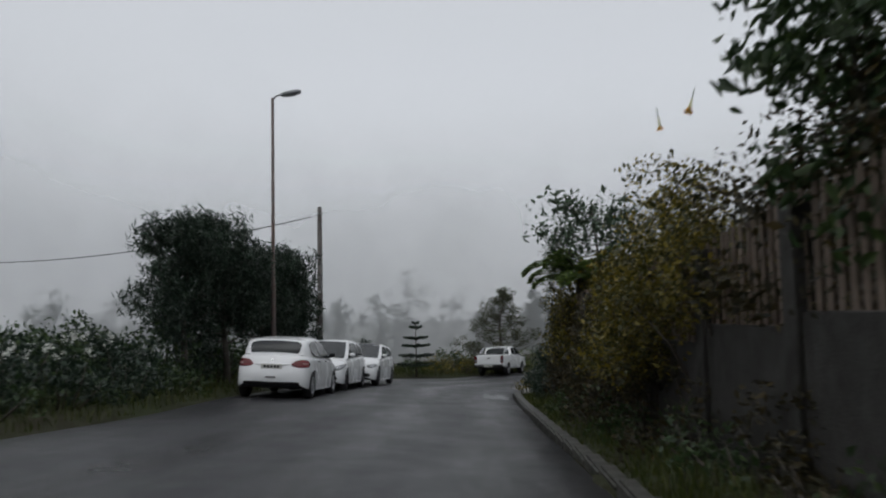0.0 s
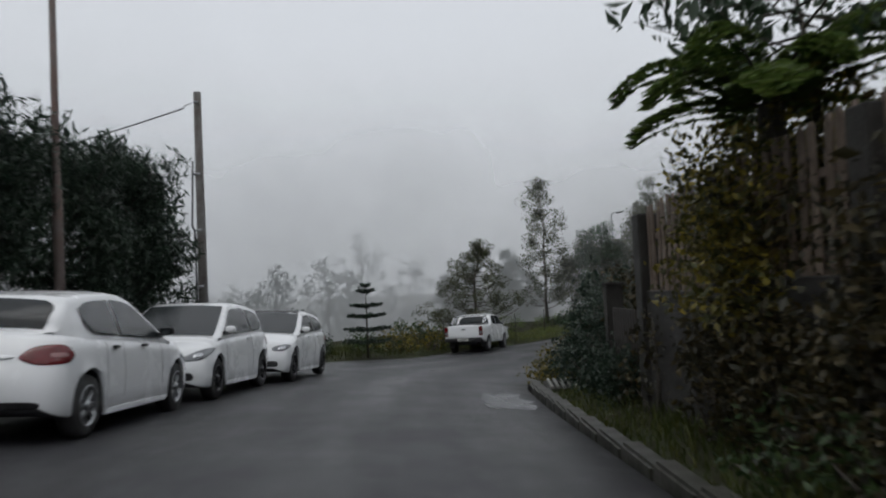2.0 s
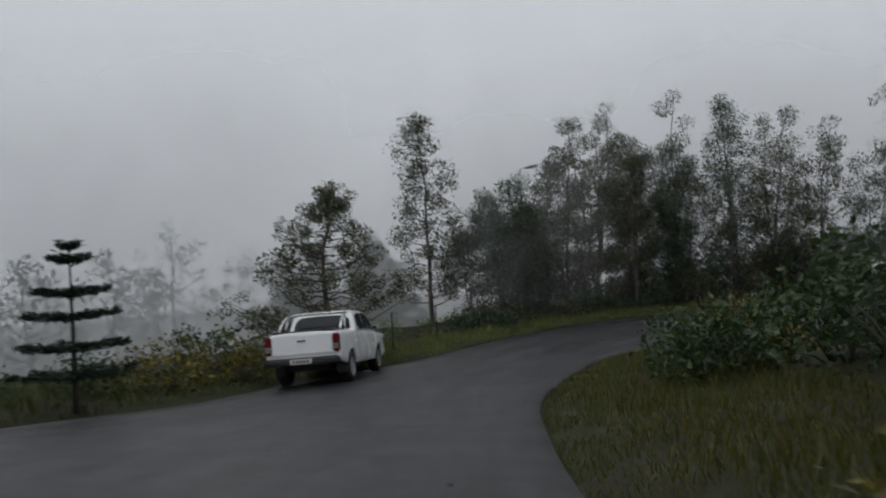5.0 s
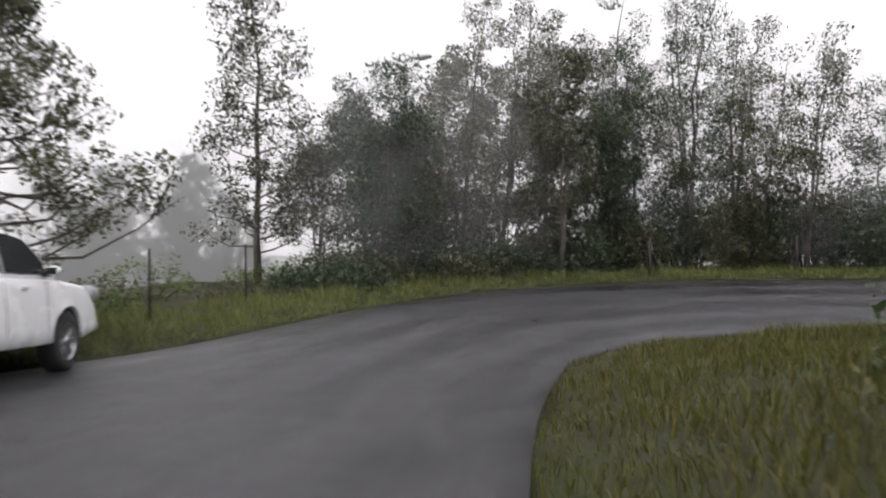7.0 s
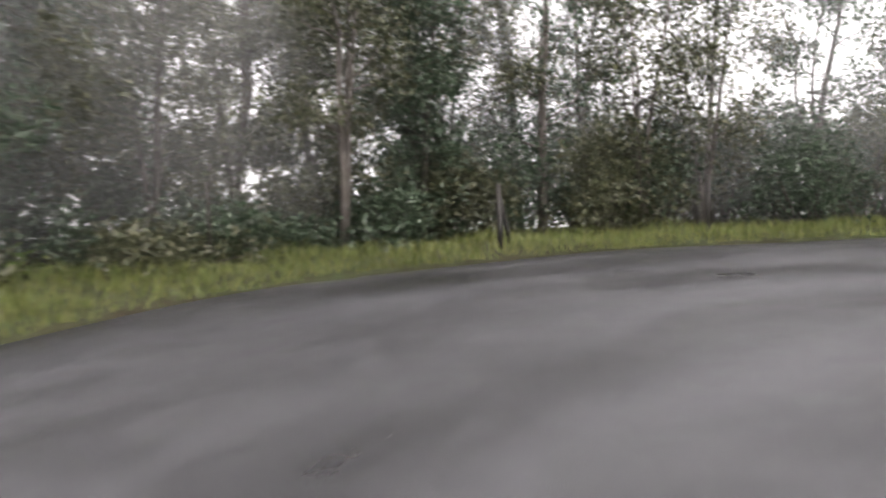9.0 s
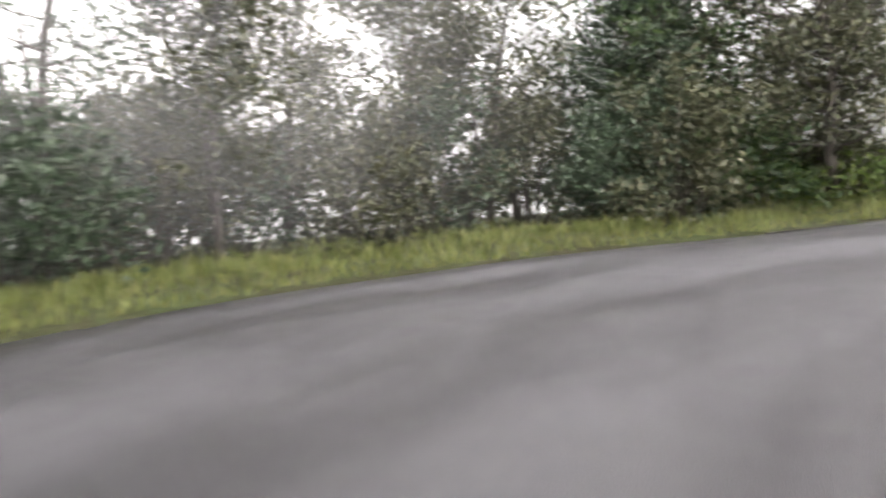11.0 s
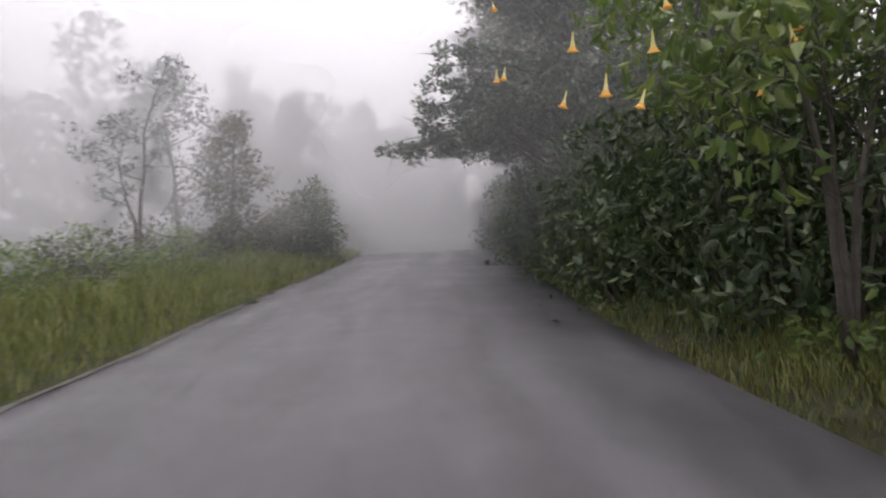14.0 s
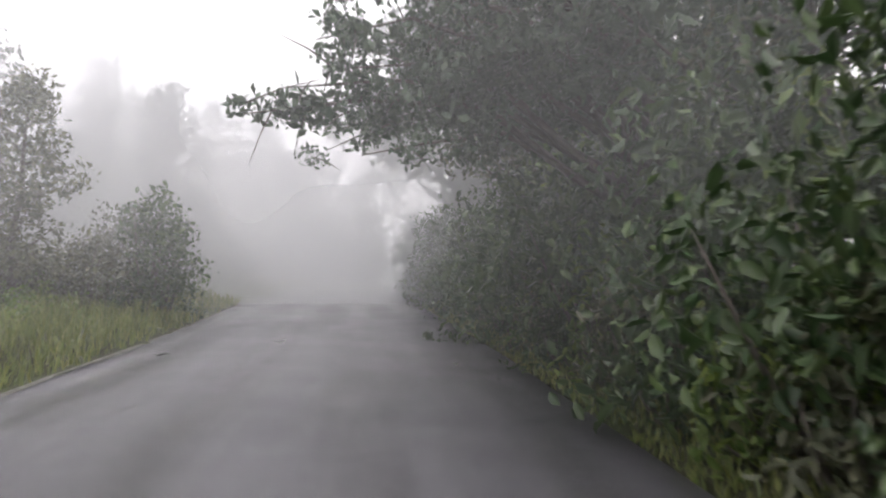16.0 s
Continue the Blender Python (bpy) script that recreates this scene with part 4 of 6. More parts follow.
CAR_A = hatch_spec(3.97, 1.76, 1.46, 2.54, 0.98)
CAR_B = hatch_spec(3.95, 1.74, 1.47, 2.49, 0.84, doors5=False)
CAR_C = hatch_spec(4.0, 1.79, 1.42, 2.56, 1.06, R=0.325)
CAR_A.update(mirror=PLASTIC)
CAR_B.update(rim=RIM_DARK, head=[(-0.24, -0.10), (0.04, -0.11), (0.28, 0.03), (0.40, 0.14), (0.12, 0.08), (-0.20, -0.02)])
CAR_C.update(rim=RIM_DARK)
CAR_C.update(black_roof=True, head=[(-0.20, -0.06), (0.0, -0.09), (0.14, -0.04), (0.28, 0.05), (0.20, 0.07), (-0.16, 0.03)])
hatchback(car_pose(-4.02, 21.42, 90.5), CAR_A, "white five-door hatchback with red tail lights, parked on the verge")
hatchback(car_pose(-3.90, 25.42, 268.5), CAR_B, "white three-door hatchback with swept headlights, parked nose out")
hatchback(car_pose(-3.55, 29.42, 267.0), CAR_C, "white compact car with a black roof, parked nose out")


def pickup(m):
    L, W, H, R = 5.2, 1.80, 1.70, 0.37
    f, r = L / 2, -L / 2
    c = dict(L=L, W=W, H=H, R=R, axles=(-1.55, 1.5), taper=0.03, pinch=0.0, skirt=0.0, lean=0.0, bow_rear=0.03, bow_front=0.15, rake=0.05, round=0.06, pull=0.05, roof_w=0.80,
             top=[(r, 1.22), (r + 1.72, 1.24), (r + 1.80, 1.20), (1.25, 1.16), (1.45, 1.12), (f - 0.4, 1.04), (f - 0.1, 0.9), (f, 0.7)],
             bottom=[(r, 0.62), (r + 0.3, 0.52), (r + 0.9, 0.42), (f - 0.8, 0.36), (f, 0.45)],
             belt=[(-0.95, 1.20), (1.3, 1.15)],
             roof=[(-0.92, 1.18), (-0.72, H - 0.06), (-0.4, H), (0.3, H), (0.62, H - 0.05), (1.32, 1.15)],
             screen=(1.26, 0.66), rear=(-0.90, -0.745), windows=[(-0.62, -0.02), (0.05, 0.98)], handles=(-0.45, 0.42), doors=(-0.75, 0.01, 0.95))
    root = empty("pickup_truck", m, "white double-cab pickup truck parked at the bend", "pickup")
    hw, skin = car_body(root, c, CAR_WHITE)
    car_cabin(root, c, hw, CAR_WHITE)
    wheel_set(root, c, R, 0.25)
    mirrors(root, 0.95, hw(0.95) * 0.95, 1.22, CAR_WHITE)
    handles(root, c["handles"], hw, 1.04, CAR_WHITE)
    door_lines(root, c["doors"] + (r + 1.74,), skin, 0.5, 1.10)
    part("chassis", box_bm(4.3, 1.0, 0.22, (-0.1, 0, 0.46), 0.03), PLASTIC, root, "dark underbody")
    part("tailgate", box_bm(0.05, 1.42, 0.46, (r - 0.015, 0, 0.97), 0.02), CAR_WHITE, root, "white tailgate with a chrome latch")
    part("tailgate_latch", box_bm(0.03, 0.20, 0.05, (r - 0.05, 0, 1.06), 0.012), CHROME, root)
    part("bed_opening", box_bm(1.52, 1.42, 0.05, (r + 0.88, 0, 1.262), 0.015), PLASTIC, root, "dark load bed cover")
    part("rear_bumper", box_bm(0.20, 1.74, 0.17, (r - 0.06, 0, 0.60), 0.04, 3), PLASTIC, root, "black step bumper")
    plate(root, r - 0.175, 0.60, -1)
    for side in (-1, 1):
        tl = part("tail_light", box_bm(0.10, 0.17, 0.42, (r + 0.015, side * 0.795, 0.98), 0.03, 3), LENS_RED, root, "tall red and clear tail light")
        part("reverse_light", box_bm(0.03, 0.135, 0.15, (r - 0.03, side * 0.795, 0.90), 0.012), LENS_CLEAR, tl, "clear lower lens")
        part("sport_bar", tube_piece([(r + 0.62, side * 0.74, 1.24), (r + 0.82, side * 0.735, 1.42), (r + 1.02, side * 0.72, 1.55), (r + 1.25, side * 0.69, 1.62), (r + 1.5, side * 0.66, 1.645), (-0.85, side * 0.64, 1.63)],
                                     [0.036] * 6, CHROME), CHROME, root, "polished sport bar")
        part("sport_bar_strut", tube_piece([(r + 1.12, side * 0.74, 1.24), (r + 1.30, side * 0.70, 1.62)], [0.03, 0.03], CHROME), CHROME, root, "polished sport bar strut")
        part("headlight", blob_bm(0.2, 0.16, 0.12, (f - 0.2, side * 0.72, 0.92)), LENS_CLEAR, root)
        part("mud_flap", box_bm(0.02, 0.26, 0.30, (-1.55 - R - 0.08, side * 0.74, 0.40), 0.004, 1), PLASTIC, root)
    part("roll_hoop", tube_piece([(r + 1.42, -0.675, 1.64), (r + 1.42, -0.5, 1.665), (r + 1.42, 0.5, 1.665), (r + 1.42, 0.675, 1.64)], [0.036] * 4, CHROME), CHROME, root, "polished roll hoop")
    part("grille", box_bm(0.05, 1.0, 0.26, (f + 0.0, 0, 0.80), 0.02), PLASTIC, root)
    return root


pickup(car_pose(1.62, 50.7, 73))


# ---- mist: thin sky-lit sheets far round the bend that stand in for haze ----
def thin_ends(me, columns, rows, over):
    """A thickness for each point of a sheet, falling to nothing over its outer columns."""
    att = me.attributes.new("thickness", "FLOAT", "POINT")
    for i in range(columns):
        t = min(1.0, i / over, (columns - 1 - i) / over)
        for k in range(rows):
            att.data[i * rows + k].value = t * t * (3 - 2 * t)


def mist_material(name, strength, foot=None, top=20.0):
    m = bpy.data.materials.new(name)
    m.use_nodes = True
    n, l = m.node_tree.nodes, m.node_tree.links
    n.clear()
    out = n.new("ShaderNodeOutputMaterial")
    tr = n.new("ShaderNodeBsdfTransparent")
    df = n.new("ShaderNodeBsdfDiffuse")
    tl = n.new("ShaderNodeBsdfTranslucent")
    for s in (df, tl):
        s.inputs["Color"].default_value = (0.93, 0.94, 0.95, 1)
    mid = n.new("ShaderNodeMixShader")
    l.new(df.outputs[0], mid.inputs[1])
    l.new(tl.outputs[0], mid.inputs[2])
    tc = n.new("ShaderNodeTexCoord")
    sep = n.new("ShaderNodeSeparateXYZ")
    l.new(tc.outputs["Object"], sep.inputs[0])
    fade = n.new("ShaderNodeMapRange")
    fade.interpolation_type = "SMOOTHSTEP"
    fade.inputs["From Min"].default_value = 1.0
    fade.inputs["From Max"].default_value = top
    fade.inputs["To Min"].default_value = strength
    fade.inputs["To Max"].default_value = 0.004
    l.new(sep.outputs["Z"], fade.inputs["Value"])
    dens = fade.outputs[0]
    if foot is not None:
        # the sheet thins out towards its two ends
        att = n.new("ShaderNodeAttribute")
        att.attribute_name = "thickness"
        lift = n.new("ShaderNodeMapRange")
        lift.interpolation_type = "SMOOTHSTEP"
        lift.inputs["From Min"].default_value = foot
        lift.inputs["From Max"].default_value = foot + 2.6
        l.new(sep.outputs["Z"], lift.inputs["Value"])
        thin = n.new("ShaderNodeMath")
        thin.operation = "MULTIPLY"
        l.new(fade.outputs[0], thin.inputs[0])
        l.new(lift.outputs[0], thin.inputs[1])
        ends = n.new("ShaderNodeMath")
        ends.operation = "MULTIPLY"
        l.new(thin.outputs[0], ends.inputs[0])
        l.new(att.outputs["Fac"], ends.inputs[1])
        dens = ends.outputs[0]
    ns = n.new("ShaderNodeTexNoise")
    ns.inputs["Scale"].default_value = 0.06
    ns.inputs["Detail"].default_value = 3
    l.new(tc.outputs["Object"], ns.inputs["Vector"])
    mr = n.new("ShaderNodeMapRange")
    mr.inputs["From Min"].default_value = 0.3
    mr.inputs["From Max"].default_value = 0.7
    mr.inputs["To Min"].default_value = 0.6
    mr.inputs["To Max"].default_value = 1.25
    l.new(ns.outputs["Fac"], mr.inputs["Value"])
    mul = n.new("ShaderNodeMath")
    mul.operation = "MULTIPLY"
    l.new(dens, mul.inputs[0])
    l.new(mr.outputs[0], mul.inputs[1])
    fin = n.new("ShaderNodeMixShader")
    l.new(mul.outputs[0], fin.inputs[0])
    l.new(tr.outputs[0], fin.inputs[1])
    l.new(mid.outputs[0], fin.inputs[2])
    l.new(fin.outputs[0], out.inputs["Surface"])
    return m


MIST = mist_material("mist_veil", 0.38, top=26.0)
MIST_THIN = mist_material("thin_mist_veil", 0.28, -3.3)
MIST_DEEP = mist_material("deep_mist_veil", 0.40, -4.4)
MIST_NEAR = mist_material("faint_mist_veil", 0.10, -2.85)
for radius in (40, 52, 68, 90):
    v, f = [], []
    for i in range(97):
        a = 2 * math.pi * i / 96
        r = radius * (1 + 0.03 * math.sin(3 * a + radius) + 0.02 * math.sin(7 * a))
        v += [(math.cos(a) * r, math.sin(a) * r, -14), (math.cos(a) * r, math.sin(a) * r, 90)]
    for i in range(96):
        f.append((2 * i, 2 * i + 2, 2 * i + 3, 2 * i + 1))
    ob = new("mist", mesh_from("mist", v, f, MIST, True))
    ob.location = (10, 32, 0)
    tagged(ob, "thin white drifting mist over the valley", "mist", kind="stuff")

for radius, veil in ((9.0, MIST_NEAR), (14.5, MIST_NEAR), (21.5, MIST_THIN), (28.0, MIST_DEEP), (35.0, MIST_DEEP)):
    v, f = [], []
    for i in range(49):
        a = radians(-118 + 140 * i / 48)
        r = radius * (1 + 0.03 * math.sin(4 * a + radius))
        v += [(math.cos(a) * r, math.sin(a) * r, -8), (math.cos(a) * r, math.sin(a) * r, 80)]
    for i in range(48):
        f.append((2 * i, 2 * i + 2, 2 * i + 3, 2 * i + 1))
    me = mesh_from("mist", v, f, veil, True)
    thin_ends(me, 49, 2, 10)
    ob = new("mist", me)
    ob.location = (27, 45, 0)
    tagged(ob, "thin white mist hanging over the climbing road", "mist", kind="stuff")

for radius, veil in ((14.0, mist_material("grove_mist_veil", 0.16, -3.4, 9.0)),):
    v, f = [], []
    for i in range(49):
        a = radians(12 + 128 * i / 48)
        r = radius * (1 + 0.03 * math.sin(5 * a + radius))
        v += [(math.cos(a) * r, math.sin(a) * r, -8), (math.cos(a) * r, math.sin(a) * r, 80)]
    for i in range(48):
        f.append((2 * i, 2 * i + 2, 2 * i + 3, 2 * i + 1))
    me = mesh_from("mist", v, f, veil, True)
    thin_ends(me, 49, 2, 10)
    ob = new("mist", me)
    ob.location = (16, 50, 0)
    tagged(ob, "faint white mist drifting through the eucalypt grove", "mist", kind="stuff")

# ---- far trees in the mist ----
# LEAF_HAZE carries the mist's paleness in the leaf colour of these trees.
rng_far = np.random.default_rng(5)
for i in range(34):
    a = radians(98 + i * 2.8 + rng_far.uniform(-1, 1))
    r = rng_far.uniform(47, 66)
    fx, fy = 10 + math.cos(a) * r, 32 + math.sin(a) * r
    hh = rng_far.uniform(10, 15)
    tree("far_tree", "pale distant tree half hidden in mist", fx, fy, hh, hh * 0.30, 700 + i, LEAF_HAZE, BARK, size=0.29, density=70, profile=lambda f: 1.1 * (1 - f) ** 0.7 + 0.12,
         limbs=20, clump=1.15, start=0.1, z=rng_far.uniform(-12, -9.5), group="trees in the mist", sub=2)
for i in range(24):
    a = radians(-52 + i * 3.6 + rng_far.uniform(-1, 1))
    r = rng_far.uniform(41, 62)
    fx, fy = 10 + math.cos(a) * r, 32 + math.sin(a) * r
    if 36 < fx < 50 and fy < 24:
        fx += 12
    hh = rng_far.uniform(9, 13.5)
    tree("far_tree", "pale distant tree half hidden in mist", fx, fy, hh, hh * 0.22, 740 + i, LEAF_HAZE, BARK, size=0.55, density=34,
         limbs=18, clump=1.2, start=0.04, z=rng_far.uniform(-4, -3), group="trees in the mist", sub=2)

# ---- trees of the first stretch ----
for i, (x, y, h, s) in enumerate([(-6.6, 20.9, 4.3, 1.1), (-6.2, 22.9, 4.5, 1.1), (-5.9, 25.4, 4.1, 1.1), (-5.7, 28.2, 4.2, 0.95)]):
    tree("cypress_tree", "dark green bushy cypress tree behind the parked cars", x, y, h, s, 20 + i, LEAF_DARK, BARK, size=0.17, density=1120,
         limbs=34, clump=0.42, start=0.28, squash=1.25, droop=-0.9, aspect=0.19, thick=0.07, group="roadside cypress trees",
         profile=lambda f: (0.75 + 0.5 * f) * (1 - f ** 2.6) ** 0.6 + 0.12)
tree("shade_tree", "dark spreading tree behind the pickup truck", 1.5, 53.3, 5.3, 2.3, 41, LEAF_GUM, BARK, size=0.085, density=1250, limbs=54,
     clump=0.36, start=0.12, thick=0.07, rise=0.55, profile=lambda f: 1.05 * (1 - f) ** 0.8 + 0.1)
tree("shade_tree", "young tree behind the spreading tree, leaves coloured pale for mist", 5.2, 78.0, 6.0, 1.6, 42, LEAF_HAZE, BARK, size=0.2, density=240, limbs=18,
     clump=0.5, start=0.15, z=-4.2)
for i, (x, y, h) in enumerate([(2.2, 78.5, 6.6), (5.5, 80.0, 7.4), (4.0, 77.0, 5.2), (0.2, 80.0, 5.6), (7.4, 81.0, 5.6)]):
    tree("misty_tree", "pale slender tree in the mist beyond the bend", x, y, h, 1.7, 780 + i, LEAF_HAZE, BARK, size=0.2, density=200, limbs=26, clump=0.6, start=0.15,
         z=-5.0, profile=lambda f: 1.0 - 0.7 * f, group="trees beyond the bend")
tree("gum_tree", "tall slender eucalypt with sparse grey-green crown", 6.5, 64.6, 9.6, 1.7, 43, LEAF_GUM, BARK_PALE, size=0.12, density=330,
     limbs=54, clump=0.52, start=0.10, thick=0.038, lean=0.02, rise=0.7, profile=lambda f: 0.95 * (1 - f) ** 0.5 + 0.12)
rng_row = np.random.default_rng(11)
row_spots = []
for ed, (p, nrm) in enumerate(along_edge(EDGE_O, 12, 19, 1.55)):
    for rank in range(3):
        d = (3.0, 6.0, 8.6)[rank] + rng_row.uniform(-0.6, 0.9)
        q = p[:2] + nrm * d + rng_row.normal(size=2) * 0.35
        if q[0] < 7.2 or q[1] < 46.5 or (rank == 1 and q[0] > 25) or (rank == 2 and not 10.5 < q[0] < 20):
            continue
        row_spots.append((q[0], q[1], rank))
for i, (x, y, rank) in enumerate(row_spots):
    h = rng_row.uniform(6.0, 8.3) * (1.25 if 12.5 < x < 19 else 1.32 if 19 < x < 27 else 0.84) * (0.85 if i % 4 == 1 else 1)
    tree("gum_tree", "multi-stemmed roadside eucalypt with thin grey stems", x, y, h, rng_row.uniform(1.35, 1.9), 100 + i, LEAF_GUM if i % 5 else LEAF_BLUE,
         BARK_PALE if i % 2 else BARK, size=(0.10 if x < 23 else 0.11) + 0.05 * (rank == 2), density=(760 if x < 19.5 else 520) - 300 * (rank == 2), stems=2 + i % 3, limbs=30, clump=0.66, start=0.16, thick=0.045, lean=0.05,
         group="eucalypts round the bend", sub=2)
for i, (p, nrm) in enumerate(along_edge(EDGE_O, 13, 20, 1.3)):
    q = p[:2] + nrm * (2.6 + 0.9 * (i % 3) * 0.7)
    if min((q[0] - 17.6) ** 2 + (q[1] - 61.6) ** 2, (q[0] - 22.3) ** 2 + (q[1] - 60.9) ** 2) < 2.0:
        continue
    shrub("undergrowth_shrub", "dense leafy undergrowth shrub below the eucalypts", q[0], q[1], 2.5, 2.1, ((0.4 if q[0] < 16 else 1.1 if q[0] < 20 else 2.1) if q[1] > 51 else 0.45) + (0.45 if q[1] > 51 else 0.2) * ((i * 7) % 3), 300 + i,
          LEAF_BRIGHT if q[1] < 51 else LEAF_GUM if i % 2 else LEAF_BLUE, size=0.105, density=430, clump=0.5, group="undergrowth round the bend", n=44)
for i, (p, nrm) in enumerate(along_edge(EDGE_O, 14, 19, 1.7)):
    q = p[:2] + nrm * (5.2 + 0.8 * (i % 3))
    if q[1] > 50:
        shrub("undergrowth_shrub", "tall leafy undergrowth at the back of the grove", q[0], q[1], 2.6, 2.4, (1.9 if q[0] < 18 else 2.9) + 0.4 * ((i * 5) % 3), 1010 + i,
              LEAF_GUM if i % 3 else LEAF_BLUE, size=0.17, density=125, clump=0.55, group="undergrowth round the bend", n=40)
for i, (x, y, w, h) in enumerate([(26.3, 64.0, 2.4, 2.6), (24.4, 64.5, 2.2, 2.3), (27.4, 62.6, 2.2, 2.4), (22.6, 64.6, 2.4, 2.2), (28.6, 61.0, 2.4, 2.6), (18.0, 64.2, 2.4, 1.8)]):
    shrub("undergrowth_shrub", "olive-green undergrowth shrub behind the concrete post", x, y, w, w, h, 1040 + i, LEAF_GUM if i % 2 else LEAF_BLUE, size=0.14, density=320, clump=0.48,
          group="undergrowth round the bend", n=42)
tree("roadside_tree", "dark large-crowned tree at the end of the grove", 30.9, 49.2, 8.0, 2.4, 61, LEAF_GUM, BARK, size=0.12, density=340,
     limbs=64, clump=0.6, start=0.10, thick=0.045, inner=0.2)
tree("roadside_tree", "dark large-crowned tree at the end of the grove", 32.4, 52.0, 8.6, 2.3, 62, LEAF_MID, BARK, size=0.13, density=260,
     limbs=50, clump=0.7, start=0.08, thick=0.05, inner=0.3)
for i, (x, y, w, h) in enumerate([(31.4, 48.8, 1.3, 1.2), (30.9, 50.6, 1.6, 1.9), (29.9, 52.2, 1.9, 2.6), (32.8, 50.8, 2.4, 3.2)]):
    shrub("undergrowth_shrub", "dense leafy undergrowth shrub below the large trees", x, y, w, w, h, 990 + i, LEAF_MID if i % 2 else LEAF_GUM, size=0.12, density=420, clump=0.42,
          group="undergrowth round the bend", n=46)
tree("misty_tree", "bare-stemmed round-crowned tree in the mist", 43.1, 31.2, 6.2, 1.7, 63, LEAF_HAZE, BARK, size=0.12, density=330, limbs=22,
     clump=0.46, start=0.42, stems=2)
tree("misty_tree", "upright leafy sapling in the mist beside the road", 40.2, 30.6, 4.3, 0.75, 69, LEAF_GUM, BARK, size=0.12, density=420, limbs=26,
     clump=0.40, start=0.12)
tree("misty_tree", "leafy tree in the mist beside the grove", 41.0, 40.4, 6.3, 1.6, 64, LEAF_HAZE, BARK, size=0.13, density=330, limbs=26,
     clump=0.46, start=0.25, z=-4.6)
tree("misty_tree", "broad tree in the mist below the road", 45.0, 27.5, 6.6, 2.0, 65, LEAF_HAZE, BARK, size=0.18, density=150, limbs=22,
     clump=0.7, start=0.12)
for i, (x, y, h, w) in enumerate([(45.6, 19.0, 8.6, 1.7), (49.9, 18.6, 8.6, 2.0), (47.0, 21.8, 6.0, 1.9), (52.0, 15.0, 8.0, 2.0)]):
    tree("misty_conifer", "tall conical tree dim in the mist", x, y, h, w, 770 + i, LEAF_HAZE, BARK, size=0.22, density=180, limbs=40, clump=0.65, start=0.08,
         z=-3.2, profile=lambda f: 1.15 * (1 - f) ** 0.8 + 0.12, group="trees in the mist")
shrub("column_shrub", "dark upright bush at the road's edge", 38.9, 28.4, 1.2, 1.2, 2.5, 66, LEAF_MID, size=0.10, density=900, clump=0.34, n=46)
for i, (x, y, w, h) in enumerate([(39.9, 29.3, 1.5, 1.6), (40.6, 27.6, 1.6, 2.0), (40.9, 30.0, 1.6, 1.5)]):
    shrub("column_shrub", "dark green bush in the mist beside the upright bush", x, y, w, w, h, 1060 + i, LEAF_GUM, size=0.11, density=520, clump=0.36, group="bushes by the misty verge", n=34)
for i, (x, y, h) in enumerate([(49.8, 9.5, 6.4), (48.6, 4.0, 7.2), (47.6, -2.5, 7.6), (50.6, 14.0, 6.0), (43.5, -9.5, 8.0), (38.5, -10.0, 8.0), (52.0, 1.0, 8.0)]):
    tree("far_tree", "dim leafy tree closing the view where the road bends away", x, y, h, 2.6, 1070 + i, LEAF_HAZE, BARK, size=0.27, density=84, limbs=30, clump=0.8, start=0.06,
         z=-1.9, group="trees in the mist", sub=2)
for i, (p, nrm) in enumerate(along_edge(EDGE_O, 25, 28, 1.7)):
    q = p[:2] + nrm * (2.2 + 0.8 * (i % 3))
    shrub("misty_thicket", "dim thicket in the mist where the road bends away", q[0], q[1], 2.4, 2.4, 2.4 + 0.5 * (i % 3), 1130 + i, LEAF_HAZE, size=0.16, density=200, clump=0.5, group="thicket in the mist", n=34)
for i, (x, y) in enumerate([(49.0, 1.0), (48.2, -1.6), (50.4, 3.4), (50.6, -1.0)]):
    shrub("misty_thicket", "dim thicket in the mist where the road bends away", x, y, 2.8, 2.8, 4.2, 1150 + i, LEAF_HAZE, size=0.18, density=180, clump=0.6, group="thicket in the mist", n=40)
for i, (p, nrm) in enumerate(along_edge(EDGE_O, 20, 25, 1.5)):
    q = p[:2] + nrm * (2.1 + 0.5 * (i % 3))
    q2 = p[:2] + nrm * (4.3 + 0.6 * (i % 2))
    shrub("verge_shrub", "low green weeds and brambles on the verge", q2[0], q2[1], 2.2, 1.9, 0.72 + 0.16 * (i % 4), 840 + i,
          LEAF_BRIGHT if i % 3 else LEAF_GUM, size=0.085, density=380, clump=0.28, group="verge shrubs of the climbing road")
    shrub("verge_shrub", "low green weeds and brambles on the verge", q[0], q[1], 1.9, 1.5, 0.42 + 0.14 * (i % 3), 340 + i,
          LEAF_BRIGHT if i % 4 else LEAF_GUM, size=0.075, density=420, clump=0.22, group="verge shrubs of the climbing road")

for i, (p, nrm) in enumerate(along_edge(EDGE_O, 10, 14, 1.5)):
    q = p[:2] + nrm * (2.8 + 0.7 * (i % 3))
    shrub("verge_shrub", "rank green weeds and saplings on the bend's verge", q[0], q[1], 2.0, 1.8, 0.45 + 0.2 * (i % 3), 910 + i,
          LEAF_BRIGHT if i % 2 else LEAF_GUM, size=0.075, density=420, clump=0.26, group="verge weeds at the bend", n=26)

